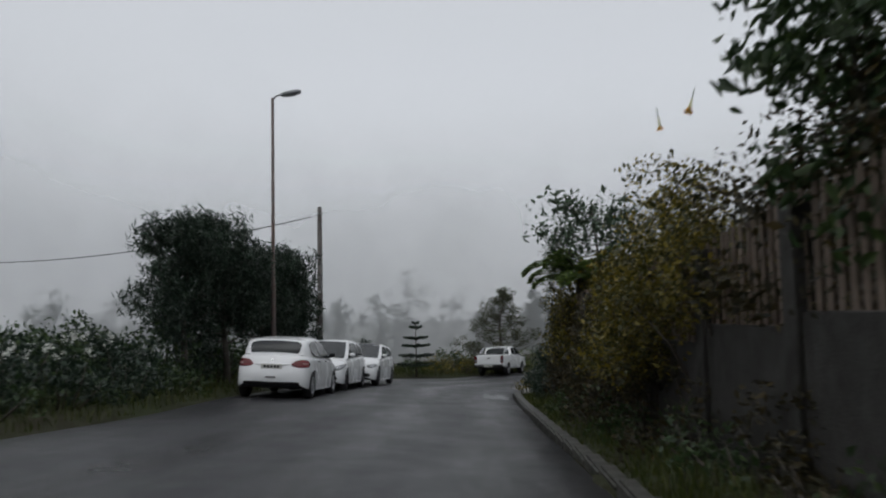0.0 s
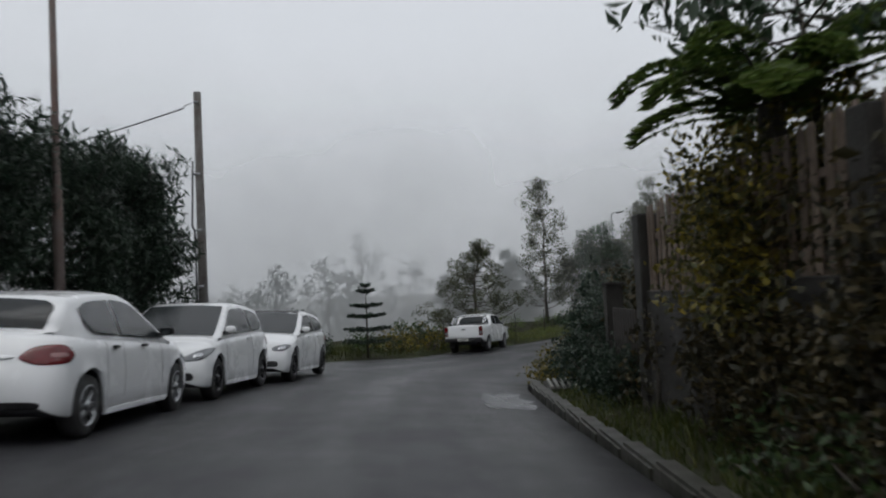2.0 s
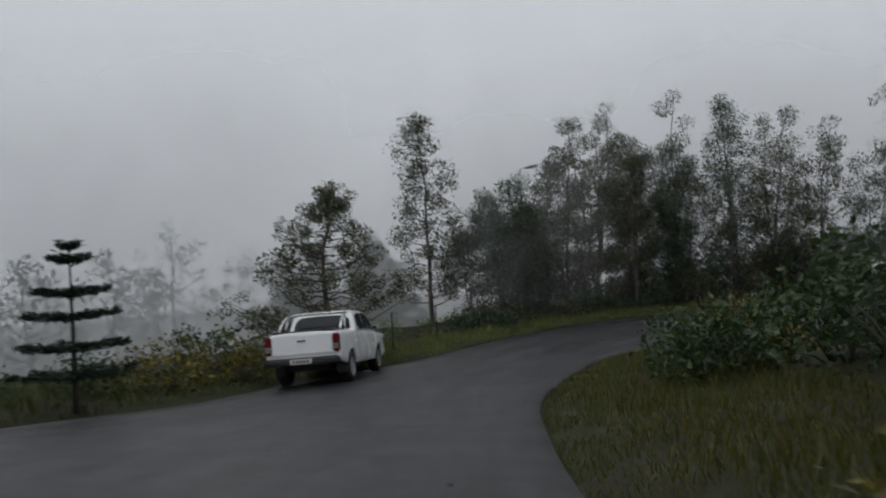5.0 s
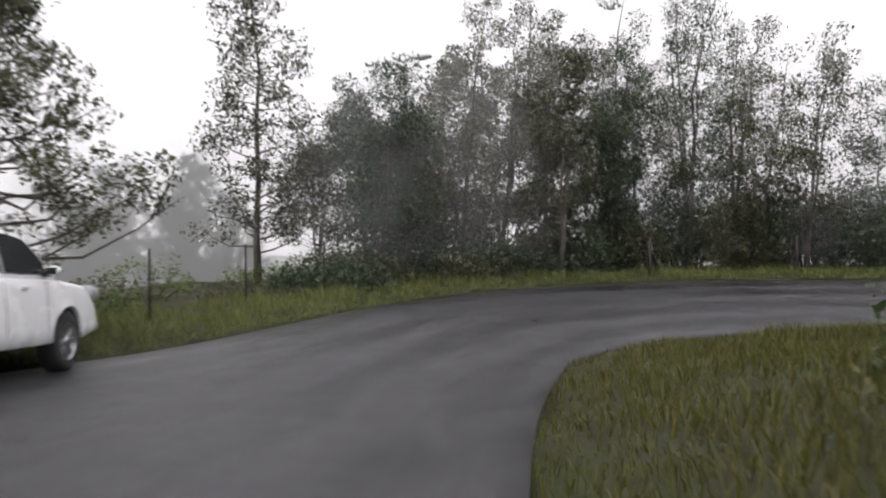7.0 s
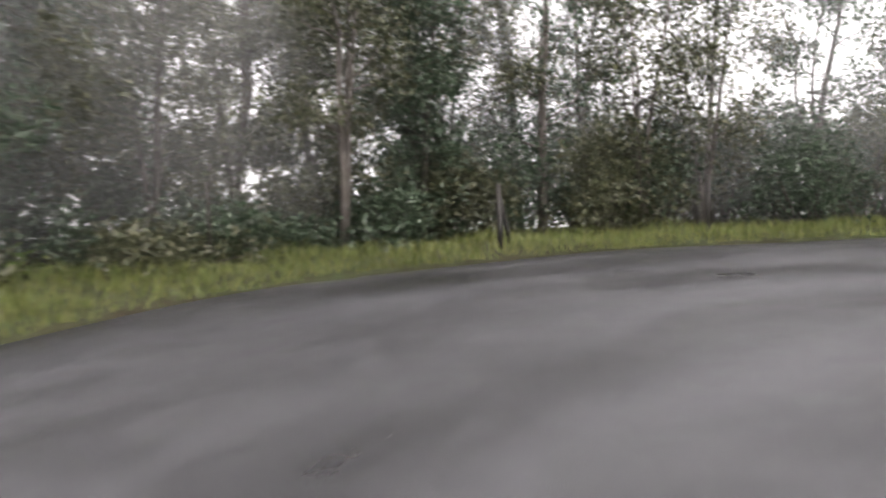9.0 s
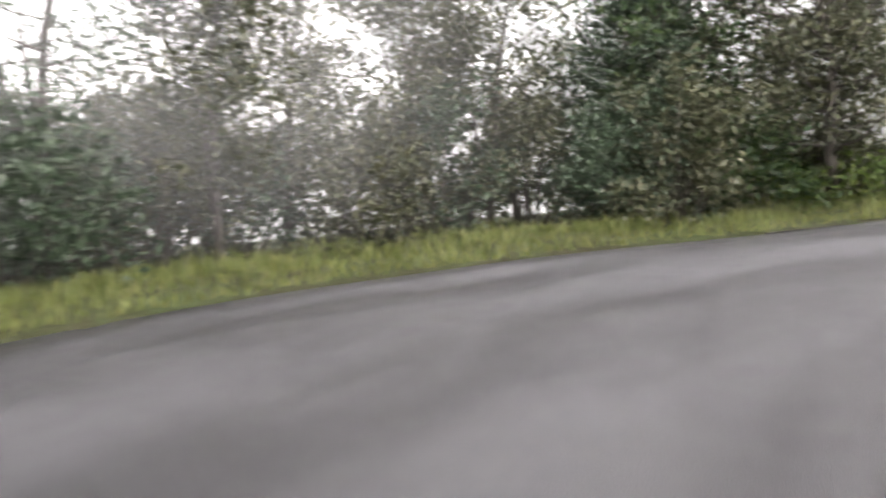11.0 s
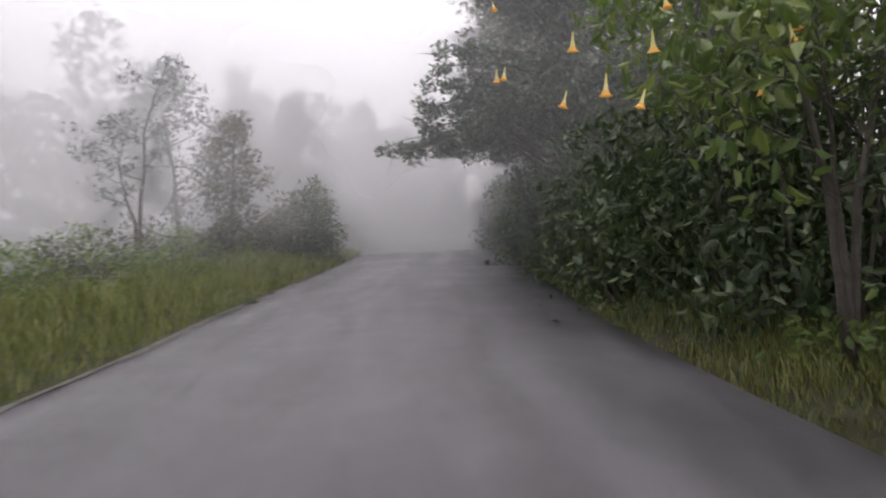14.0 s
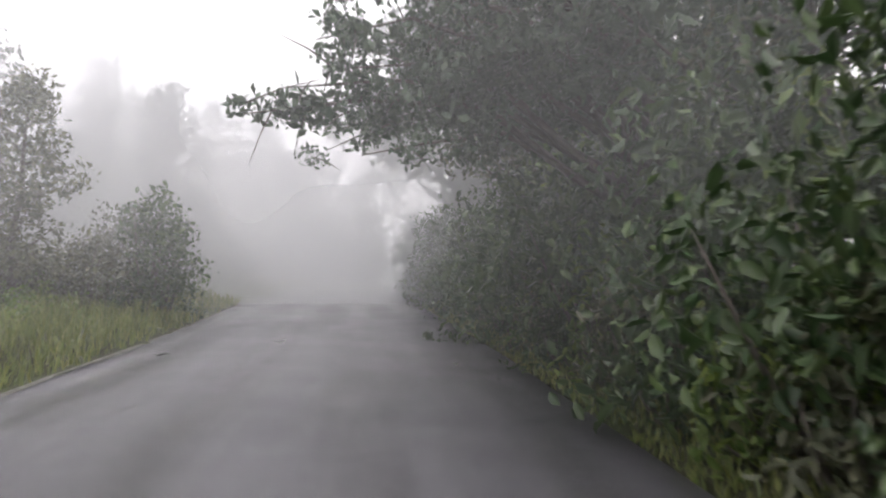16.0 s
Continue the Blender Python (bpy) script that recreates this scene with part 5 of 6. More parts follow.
# ---- tall hedge on the inner side of the climbing road ----
k = 0
for p, nrm in along_edge(EDGE_I, 20, 26, 1.5):
    for rank in range(3):
        q = p[:2] + nrm * ((1.6 if p[1] > 38.2 else 1.15) + 1.45 * rank)
        k += 1
        hh = (2.9, 5.0, 6.8)[rank] * (0.88 + 0.22 * ((k * 5) % 4) / 3)
        shrub("tall_shrub", "dense dark green roadside shrub of broad drooping leaves", q[0], q[1], 2.4, 2.2, hh, 400 + k,
              LEAF_BRIGHT if k % 2 and q[1] > (39.5 if rank else 41.2) else (LEAF_MID, LEAF_BLUE if rank else LEAF_MID, LEAF_GUM if rank else LEAF_MID, LEAF_MID, LEAF_BRIGHT if rank or q[1] > 41 else LEAF_MID)[k % 5], size=(0.12, 0.16, 0.21)[rank], density=(380, 180, 105)[rank], clump=0.50, group="shrubs beside the climbing road",
              droop=0.7, aspect=0.46, fine=rank == 0, n=28 + 6 * rank)
for i, (p, nrm) in enumerate(along_edge(EDGE_I, 21, 25, 1.1)):
    q = p[:2] + nrm * (0.62 + 0.12 * (i % 3))
    shrub("tall_shrub", "low skirt of dark drooping leaves at the hedge's foot", q[0], q[1], 1.0, 1.3, 1.0 + 0.25 * (i % 3), 1100 + i, (LEAF_MID, LEAF_GUM, LEAF_BRIGHT)[i % 3], size=0.10,
          density=420, clump=0.3, group="shrubs beside the climbing road", droop=0.7, aspect=0.42, fine=True, n=24)


def reaching_tree(x, y, h, ends, seed, leaf, label):
    """A leaning trunk whose limbs reach out to the given ends, with leaf clumps along their outer half."""
    rng = np.random.default_rng(seed)
    z0 = gz(x, y) - 0.08
    root = empty("overhanging_tree", Matrix.Translation((x, y, z0)), label, "tree", "trees over the climbing road")
    g = Geo()
    stem = [Vector((0.10 * k, 0.09 * k, h * k / 6)) + Vector(rng.normal(size=3) * 0.03) for k in range(7)]
    g.tube(stem, [0.15 * (1 - 0.12 * k) for k in range(7)], 8)
    centres, radii = [], []
    for ex, ey, ez in ends:
        end = Vector((ex - x, ey - y, ez - z0))
        f = max(0.25, min(0.95, (end.z - 0.9) / h))
        kk = min(5, int(f * 6))
        p = stem[kk].lerp(stem[kk + 1], f * 6 - kk)
        mid = p.lerp(end, 0.5) + Vector((0, 0, 0.16 * (end - p).length))
        q1, q2 = p.lerp(mid, 0.5) + Vector(rng.normal(size=3) * 0.06), mid.lerp(end, 0.5) + Vector((0, 0, 0.10)) + Vector(rng.normal(size=3) * 0.06)
        g.tube([p, q1, mid, q2, end], [0.06, 0.045, 0.034, 0.02, 0.006], 6)
        line = [mid, q2, end]
        n = 7
        for j in range(n):
            t = 2 * j / (n - 1)
            c = line[0].lerp(line[1], t) if t < 1 else line[1].lerp(line[2], t - 1)
            c = c + Vector(rng.normal(size=3) * 0.13)
            centres.append(tuple(c))
            radii.append((0.24 + 0.20 * rng.random()) * (1.15 - 0.25 * t))
            tw = c + Vector(rng.normal(size=3) * 0.25)
            g.tube([c, c.lerp(tw, 0.5) + Vector((0, 0, 0.03)), tw], [0.012, 0.008, 0.003], 4)
    tagged(part("trunk", g.mesh("trunk", BARK), BARK, root), kind="stuff")
    pts = clump_points(rng, centres, radii, 1050, hollow=0.2, squash=0.7)
    part("crown", leaves_mesh("crown", pts, 0.10, leaf, rng, droop=0.35, aspect=0.5), leaf, root)
    return root


rng_o = np.random.default_rng(77)
reach = [(32.5, 35.5, 0.0), (32.2, 35.3, 0.25), (32.35, 35.0, 0.15), (32.1, 35.0, 0.75), (31.8, 34.8, 1.2), (31.6, 34.5, 1.7), (32.0, 34.4, 0.35), (31.9, 34.9, 0.5), (32.2, 34.2, 0.9), (33.7, 31.6, 0.4), (32.9, 32.2, 0.2)]
for i in range(26):
    u = rng_o.random()
    reach.append((30.0 + 2.1 * rng_o.random() * (1 - 0.35 * u), 31.6 + 3.2 * rng_o.random(), 0.4 + 3.6 * u))
reaching_tree(29.0, 32.2, 4.6, reach, 868, LEAF_BLUE, "grey-green tree with leafy limbs reaching over the road")
for i, (x, y, h, sp) in enumerate([(31.2, 26.6, 8.2, 3.0), (33.4, 22.4, 8.6, 3.2), (36.0, 17.0, 8.8, 3.6), (27.6, 33.0, 8.0, 2.6)]):
    tree("overhanging_tree", "grey-green tree leaning over the climbing road", x, y, h, sp, 870 + i, LEAF_BLUE if i % 2 else LEAF_GUM, BARK, size=0.16,
         density=330, limbs=36, clump=0.72, start=0.3, droop=0.45, group="trees over the climbing road", profile=lambda f: 1.05 - 0.55 * f)

# ---- grass ----
grass_strip("verge_grass", "long yellow-green grass on the outer verge", EDGE_O, 1, 10, 0.02, 4.5, 260, 0.28, 1, GRASS)
grass_strip("verge_grass", "bright wet grass along the bend's outer verge", EDGE_O, 10, 20, 0.0, 2.4, 560, 0.19, 2, GRASS_FRESH)
grass_strip("verge_grass", "long wet grass beside the climbing road", EDGE_O, 20, 26, 0.0, 2.6, 420, 0.30, 3, GRASS_FRESH)
grass_strip("verge_grass", "yellowing grass on the bend's inner mound", EDGE_I, 7, 20, 0.02, 3.6, 720, 0.16, 4, GRASS_DRY)
grass_strip("verge_grass", "low weeds between kerb and wall", EDGE_I, 1, 7, 0.15, 1.1, 220, 0.16, 5, GRASS)
grass_strip("verge_grass", "long wet grass below the tall shrubs", EDGE_I, 19, 26, 0.0, 1.6, 480, 0.17, 6, GRASS_FRESH)


# ---- street furniture of the first stretch ----
def street_lamp(x, y, z_top, label, turn=0.0, r=0.075, rust=True):
    z0 = gz(x, y)
    root = empty("street_lamp", Matrix.Translation((x, y, z0)) @ Matrix.Rotation(radians(turn), 4, "Z"), label, "street lamp")
    h = z_top - z0
    m = POLE_RUST if rust else GALV
    part("pole", tube_piece([(0, 0, -0.3), (0, 0, h * 0.35), (0, 0, h * 0.36), (0, 0, h)], [r, r * 0.95, r * 0.72, r * 0.55], m, "pole", 10), m, root,
         "tapered rusty steel pole")
    part("arm", tube_piece([(0, 0, h - 0.05), (0.12, 0, h + 0.06), (0.34, 0, h + 0.1)], [0.035, 0.03, 0.025], GALV, "arm"), GALV, root)
    part("lamp_head", blob_bm(0.32, 0.13, 0.075, (0.55, 0, h + 0.11), Matrix.Rotation(radians(-8), 3, "Y")), GALV, root, "grey lamp head")
    part("diffuser", blob_bm(0.2, 0.1, 0.05, (0.56, 0, h + 0.07), Matrix.Rotation(radians(-8), 3, "Y")), LENS_CLEAR, root)
    part("base_plate", box_bm(0.28, 0.28, 0.03, (0, 0, 0.015), 0.006, 1), GALV, root)
    return root


street_lamp(-5.0, 23.4, 6.8, "tall rusty street lamp behind the parked cars", turn=-4)
street_lamp(11.2, 65.4, 4.0, "grey street lamp among the eucalypts", turn=0, rust=False)

zp = gz(-5.25, 30.6)
pole = empty("utility_pole", Matrix.Translation((-5.25, 30.6, zp)), "weathered wooden utility pole with a cable clamp", "utility pole")
hp = 4.56 - zp
part("pole", tube_piece([(0, 0, -0.4), (0.02, 0, hp * 0.5), (0.03, 0, hp)], [0.11, 0.10, 0.085], POLE_WOOD, "pole", 12), POLE_WOOD, pole)
part("clamp", box_bm(0.10, 0.26, 0.05, (0.02, 0, hp - 0.25), 0.01, 1), GALV, pole)
part("cable_hook", tube_piece([(-0.1, 0, hp - 0.25), (-0.28, 0, hp - 0.3), (-0.3, 0, hp - 0.38)], [0.015, 0.012, 0.01], GALV), GALV, pole)
for k in range(3):
    part("strap", tube_piece([(0, 0, hp * (0.3 + 0.2 * k)), (0, 0, hp * (0.3 + 0.2 * k) + 0.05)], [0.112, 0.112], GALV), GALV, pole)
part("riser_cable", tube_piece([(-0.11, -0.06, 0.2), (-0.11, -0.06, hp * 0.5), (-0.17, -0.04, hp * 0.52), (-0.11, -0.05, hp * 0.75)], [0.022] * 4, CABLE), CABLE, pole)


def cable(a, b, sag, label):
    pts = []
    for k in range(25):
        t = k / 24
        p = Vector(a).lerp(Vector(b), t)
        p.z -= sag * 4 * t * (1 - t)
        pts.append(p)
    ob = new("overhead_cable", tube_piece(pts, [0.018] * 25, CABLE, "overhead_cable", 6))
    return tagged(ob, label, "cable")


cable((-5.53, 30.6, 4.2), (-36, 45, 4.7), 1.1, "black overhead cable sagging from the wooden pole")

# ---- retaining wall with pickets above it ----
WALL_A, WALL_B = (4.95, -8.0), (2.66, 23.8)


def wall_x(y):
    return WALL_A[0] + (WALL_B[0] - WALL_A[0]) * (y - WALL_A[1]) / (WALL_B[1] - WALL_A[1])


wall = empty("wall_roadside", Matrix.Identity(4), "stained grey concrete retaining wall below the picket fence", "wall", kind="structure")
PANEL = 2.36
wy = -6.32
k = 0
turn_wall = math.atan2(WALL_B[0] - WALL_A[0], WALL_B[1] - WALL_A[1])
panel_me, post_me = bpy.data.meshes.new("wall_panel"), bpy.data.meshes.new("pilaster")
bm = box_bm(0.20, PANEL - 0.02, 2.0, (0.1, PANEL / 2, -0.82), 0.012, 1)
bm.to_mesh(panel_me)
bm.free()
panel_me.materials.append(CONCRETE)
bm = box_bm(0.26, 0.26, 3.1, (0.08, 0, -0.3), 0.015, 1)
bm.to_mesh(post_me)
bm.free()
post_me.materials.append(CONCRETE)
picket_bm = bmesh.new()
pv = [(-0.045, 0.0), (0.045, 0.0), (0.045, 1.22), (0.02, 1.30), (-0.02, 1.30), (-0.045, 1.22)]
fr = [picket_bm.verts.new((-0.011, y, z)) for y, z in pv]
bk = [picket_bm.verts.new((0.011, y, z)) for y, z in pv]
picket_bm.faces.new(fr[::-1])
picket_bm.faces.new(bk)
for i in range(6):
    picket_bm.faces.new((fr[i], fr[(i + 1) % 6], bk[(i + 1) % 6], bk[i]))
picket_me = bpy.data.meshes.new("picket")
picket_bm.to_mesh(picket_me)
picket_bm.free()
picket_me.materials.append(FENCE_WOOD)
rail_bm = box_bm(0.05, PANEL - 0.3, 0.07, (0, PANEL / 2, 0), 0.006, 1)
rail_me = bpy.data.meshes.new("rail")
rail_bm.to_mesh(rail_me)
rail_bm.free()
rail_me.materials.append(FENCE_WOOD)
fence = empty("picket_fence", Matrix.Identity(4), "weathered wooden picket fence on top of the wall", "fence")
rng_f = np.random.default_rng(8)
while wy < 22.5:
    last = wy + PANEL > 22.5
    ztop = gz(wall_x(wy) - 0.5, wy) + 1.18
    znext = gz(wall_x(wy + PANEL) - 0.5, wy + PANEL) + 1.18
    m = Matrix.Translation((wall_x(wy), wy, ztop)) @ Matrix.Rotation(-turn_wall, 4, "Z")
    if not last:
        o = part("wall_panel", panel_me, CONCRETE, wall)
        o.matrix_basis = m
        o = part("pilaster", post_me, CONCRETE, wall)
        o.matrix_basis = m
        for zr in (0.22, 0.95):
            o = part("rail", rail_me, FENCE_WOOD, fence)
            o.matrix_basis = m @ Matrix.Translation((0.12, 0, zr)) @ Matrix.Rotation(math.atan2(znext - ztop, PANEL), 4, "X")
        y = 0.2
        while y < PANEL - 0.1:
            o = part("picket", picket_me, FENCE_WOOD, fence)
            o.matrix_basis = m @ Matrix.Translation((0.07, y, 0.02 + 0.03 * rng_f.random() + (znext - ztop) * y / PANEL)) @ Matrix.Rotation(radians(1.2 * rng_f.normal()), 4, "X")
            y += 0.185
    else:
        o = part("pilaster", post_me, CONCRETE, wall)
        o.matrix_basis = m
    wy += PANEL

# ---- gate at the wall's end ----
gp = empty("gate_pillar", Matrix.Translation((2.98, 24.77, gz(2.8, 24.7))), "grey rendered concrete gate pillar", "pillar")
part("shaft", box_bm(0.26, 0.26, 2.0, (0, 0, 0.62), 0.02), CONCRETE, gp)
part("cap", box_bm(0.30, 0.30, 0.05, (0, 0, 1.64), 0.01), CONCRETE, gp)
gate = empty("slatted_gate", Matrix.Translation((2.92, 22.15, gz(2.7, 23.0))) @ Matrix.Rotation(radians(2), 4, "Z"), "dark slatted wooden gate, closed", "gate")
for zr in (0.25, 1.0):
    part("rail", box_bm(0.05, 1.86, 0.08, (0, 0.95, zr), 0.006, 1), GATE_WOOD, gate)
slat_me = None
for i in range(14):
    if slat_me is None:
        o = part("slat", box_bm(0.022, 0.085, 1.15, (-0.04, 0, 0.66), 0.005, 1), GATE_WOOD, gate)
        slat_me = o.data
    else:
        o = part("slat", slat_me, GATE_WOOD, gate)
    o.location = (0, 0.1 + i * 0.131, 0)

# ---- kerb and drain ----
kerb = empty("kerb", Matrix.Identity(4), "low wet concrete kerb with weeds in its joints", "kerb", kind="structure")
kerb_bm = box_bm(0.20, 0.97, 0.28, (0, 0, -0.06), 0.03, 2)
kerb_me = bpy.data.meshes.new("kerb_stone")
kerb_bm.to_mesh(kerb_me)
kerb_bm.free()
kerb_me.materials.append(KERB_STONE)
for p, nrm in along_edge(EDGE_I, 1, 7, 1.0):
    q = p[:2] + nrm * 0.16
    o = part("kerb_stone", kerb_me, KERB_STONE, kerb)
    o.matrix_basis = Matrix.Translation((q[0], q[1], p[2] + 0.02)) @ Matrix.Rotation(math.atan2(nrm[1], nrm[0]), 4, "Z")
drain = empty("drain_grate", Matrix.Translation((2.45, 27.0, road_z(1.85, 27.0) + 0.10)) @ Matrix.Rotation(radians(5), 4, "X"), "white-barred drain grate over a block coloured as a dark pit beside the kerb", "drain")
# Solid block without a hollow; its dark colour stands for the pit's shade.
part("frame", box_bm(0.72, 0.8, 0.30, (0, 0, -0.15), 0.01, 1), GRATE_PIT, drain)
for i in range(6):
    part("bar", box_bm(0.05, 0.74, 0.05, (-0.27 + 0.108 * i, 0, 0.02), 0.01, 1), GRATE_PAINT, drain)


def road_patch(x, y, w, d, turn, material, name, label, seed):
    """A thin uneven patch lying on the road."""
    rng = np.random.default_rng(seed)
    bm = bmesh.new()
    n = 28
    ring = []
    for i in range(n):
        a = 2 * math.pi * i / n
        c, s = math.cos(a), math.sin(a)
        q = 1 / max(abs(c), abs(s)) ** 0.8
        px = c * q * w / 2 * (1 + 0.06 * rng.normal())
        py = s * q * d / 2 * (1 + 0.06 * rng.normal())
        xx = x + px * math.cos(turn) - py * math.sin(turn)
        yy = y + px * math.sin(turn) + py * math.cos(turn)
        ring.append(bm.verts.new((xx, yy, road_z(xx, yy) + 0.006)))
    c = bm.verts.new((x, y, road_z(x, y) + 0.008))
    for i in range(n):
        bm.faces.new((c, ring[i], ring[(i + 1) % n]))
    me = bpy.data.meshes.new(name)
    bm.to_mesh(me)
    bm.free()
    me.materials.append(material)
    return tagged(new(name, me), label, "road patch", kind="structure")


road_patch(1.25, 24.6, 0.75, 2.6, 0.0, ASPHALT_PATCH, "road_patch", "paler uneven patch lying on the asphalt", 3)


gv, gfc = [], []
for i, (p, nrm) in enumerate(along_edge(EDGE_O, 18, 26, 0.5)):
    wob = 0.05 * math.sin(i * 0.9) + 0.04 * math.sin(i * 2.3)
    for off, dz in ((-0.03 + wob * 0.5, 0.008), (0.04, 0.012), (0.12 + wob * 0.5, -0.03)):
        gv.append((p[0] + nrm[0] * off, p[1] + nrm[1] * off, p[2] + dz))
for i in range(len(gv) // 3 - 1):
    for k in range(2):
        gfc.append((3 * i + k, 3 * i + 3 + k, 3 * i + 4 + k, 3 * i + 1 + k))
gutter = new("road_edge", mesh_from("road_edge", gv, gfc, GUTTER, True))
tagged(gutter, "pale crumbling concrete edge of the climbing road", "road edge", kind="structure")

# ---- Norfolk pine and garden plants by the bend ----
pine = empty("norfolk_pine", Matrix.Translation((-3.05, 44.6, gz(-3.05, 44.6) - 0.05)), "young Norfolk pine with flat whorled branch tiers", "tree")
hpine = 0.02 - gz(-3.05, 44.6)
part("trunk", tube_piece([(0, 0, 0), (0.01, 0, hpine * 0.5), (0, 0.01, hpine)], [0.055, 0.035, 0.012], BARK, "trunk"), BARK, pine)
rng_n = np.random.default_rng(3)
for ti, (down, rad) in enumerate([(0.05, 0.18), (0.28, 0.36), (0.86, 0.66), (1.28, 0.80), (1.82, 0.95), (2.3, 1.05)]):
    g = Geo()
    pts, dirs = [], []
    for b in range(6):
        a = b * math.pi / 3 + ti * 0.5
        e = Vector((math.cos(a), math.sin(a), 0))
        z = hpine - down
        path = [Vector((0, 0, z)), e * rad * 0.6 + Vector((0, 0, z - 0.02)), e * rad + Vector((0, 0, z + 0.09))]
        g.tube(path, [0.014, 0.01, 0.004], 5)
        for q in range(int(260 * rad)):
            t = rng_n.random() ** 0.8
            c = path[0].lerp(path[2], t)
            sd = Vector((-e.y, e.x, 0)) * rng_n.normal() * 0.10 * (1 - 0.3 * t)
            pts.append(tuple(c + sd + Vector((0, 0, 0.03 * rng_n.normal()))))
            dirs.append(tuple(e * 0.6 + sd * 6))
    tier = part("branch_tier", g.mesh("branch_tier", BARK), BARK, pine)
    part("needle_spray", leaves_mesh("needle_spray", pts, 0.12, LEAF_DARK, rng_n, droop=-0.2, aspect=0.28, flat=0.5, along=np.array(dirs)), LEAF_DARK, tier)

shrub("round_shrub", "small rounded dark shrub near the Norfolk pine", -5.6, 43.4, 1.7, 1.7, 1.6, 501, LEAF_DARK, size=0.11, density=420, clump=0.35)
for i, (x, y, w, h, lf) in enumerate([(-2.3, 48.0, 1.9, 1.15, LEAF_GOLD), (-1.0, 50.0, 1.8, 1.3, LEAF_GOLD), (-3.6, 47.2, 1.7, 0.9, LEAF_MID), (-5.6, 45.6, 1.8, 0.8, LEAF_MID),
                                      (-1.6, 52.4, 2.0, 1.5, LEAF_MID), (0.2, 54.0, 2.0, 1.1, LEAF_MID)]):
    shrub("verge_shrub", "yellow-green flowering shrub on the verge beside the pickup" if lf is LEAF_GOLD else "low green shrub on the grassy verge",
          x, y, w, w, h, 510 + i, lf, size=0.11, density=300, clump=0.3, group="verge shrubs by the bend")
for i in range(9):
    x, y = -12.5 + 0.75 * i, 35.0 + 1.0 * i
    shrub("low_hedge", "dark low clipped hedge along the verge", x, y, 1.5, 1.5, 0.95, 530 + i, LEAF_DARK, size=0.11, density=300, clump=0.32, group="low hedge along the valley")


def flowers_on(root, spots, petal, size, seed, name="flower_head", kind_label="white flower head"):
    rng = np.random.default_rng(seed)
    for x, y, z in spots:
        pts = np.array([x, y, z]) + rng.normal(size=(26, 3)) * size * 0.38
        tagged(part(name, leaves_mesh(name, pts, size * 0.5, petal, rng, droop=0, aspect=0.9), petal, root, kind_label), kind="stuff")


rng_b = np.random.default_rng(31)
for i, (x, y, w, h) in enumerate([(-7.4, 14.5, 2.2, 1.25), (-7.9, 16.6, 2.2, 1.4), (-7.5, 18.4, 2.0, 1.35), (-9.4, 17.5, 2.4, 1.6), (-9.8, 14.8, 2.4, 1.6), (-9.0, 20.0, 2.4, 1.7),
                                  (-11.5, 16.5, 2.6, 1.8), (-7.6, 12.2, 2.2, 1.0), (-9.6, 12.0, 2.6, 1.4), (-11.4, 20.2, 2.6, 1.9), (-8.6, 26.6, 2.4, 1.3), (-8.2, 29.4, 2.2, 1.2), (-7.6, 32.2, 2.2, 1.2),
                                  (-12.6, 13.2, 2.6, 1.9), (-13.5, 18.5, 2.8, 2.0), (-7.3, 20.3, 1.8, 1.6), (-7.1, 22.3, 1.8, 1.6), (-7.0, 24.4, 1.8, 1.6)]):
    b = shrub("flowering_shrub", "dark leafy shrub dotted with white flowers" if i < 4 else "dark leafy garden shrub under the cypresses", x, y, w, w, h, 560 + i, LEAF_MID if i % 2 else LEAF_DARK,
              size=0.13, density=260, clump=0.34, group="garden shrubs behind the verge")
    if i < 4:
        flowers_on(b, [(rng_b.uniform(-0.9, 0.9), rng_b.uniform(-1.0, -0.2), rng_b.uniform(0.5, 1.0) * h) for q in range(7)], PETAL_WHITE, 0.13, 600 + i)

for i in range(14):
    y = 5.0 + 1.15 * i
    shrub("verge_weed_bush", "dark low weeds and brambles along the verge", -6.2 - 0.7 * (i % 2), y, 1.7, 1.6, 0.65 + 0.15 * (i % 3), 940 + i, LEAF_DARK if i % 3 else LEAF_MID, size=0.11, density=300,
          clump=0.3, group="brambles along the verge")

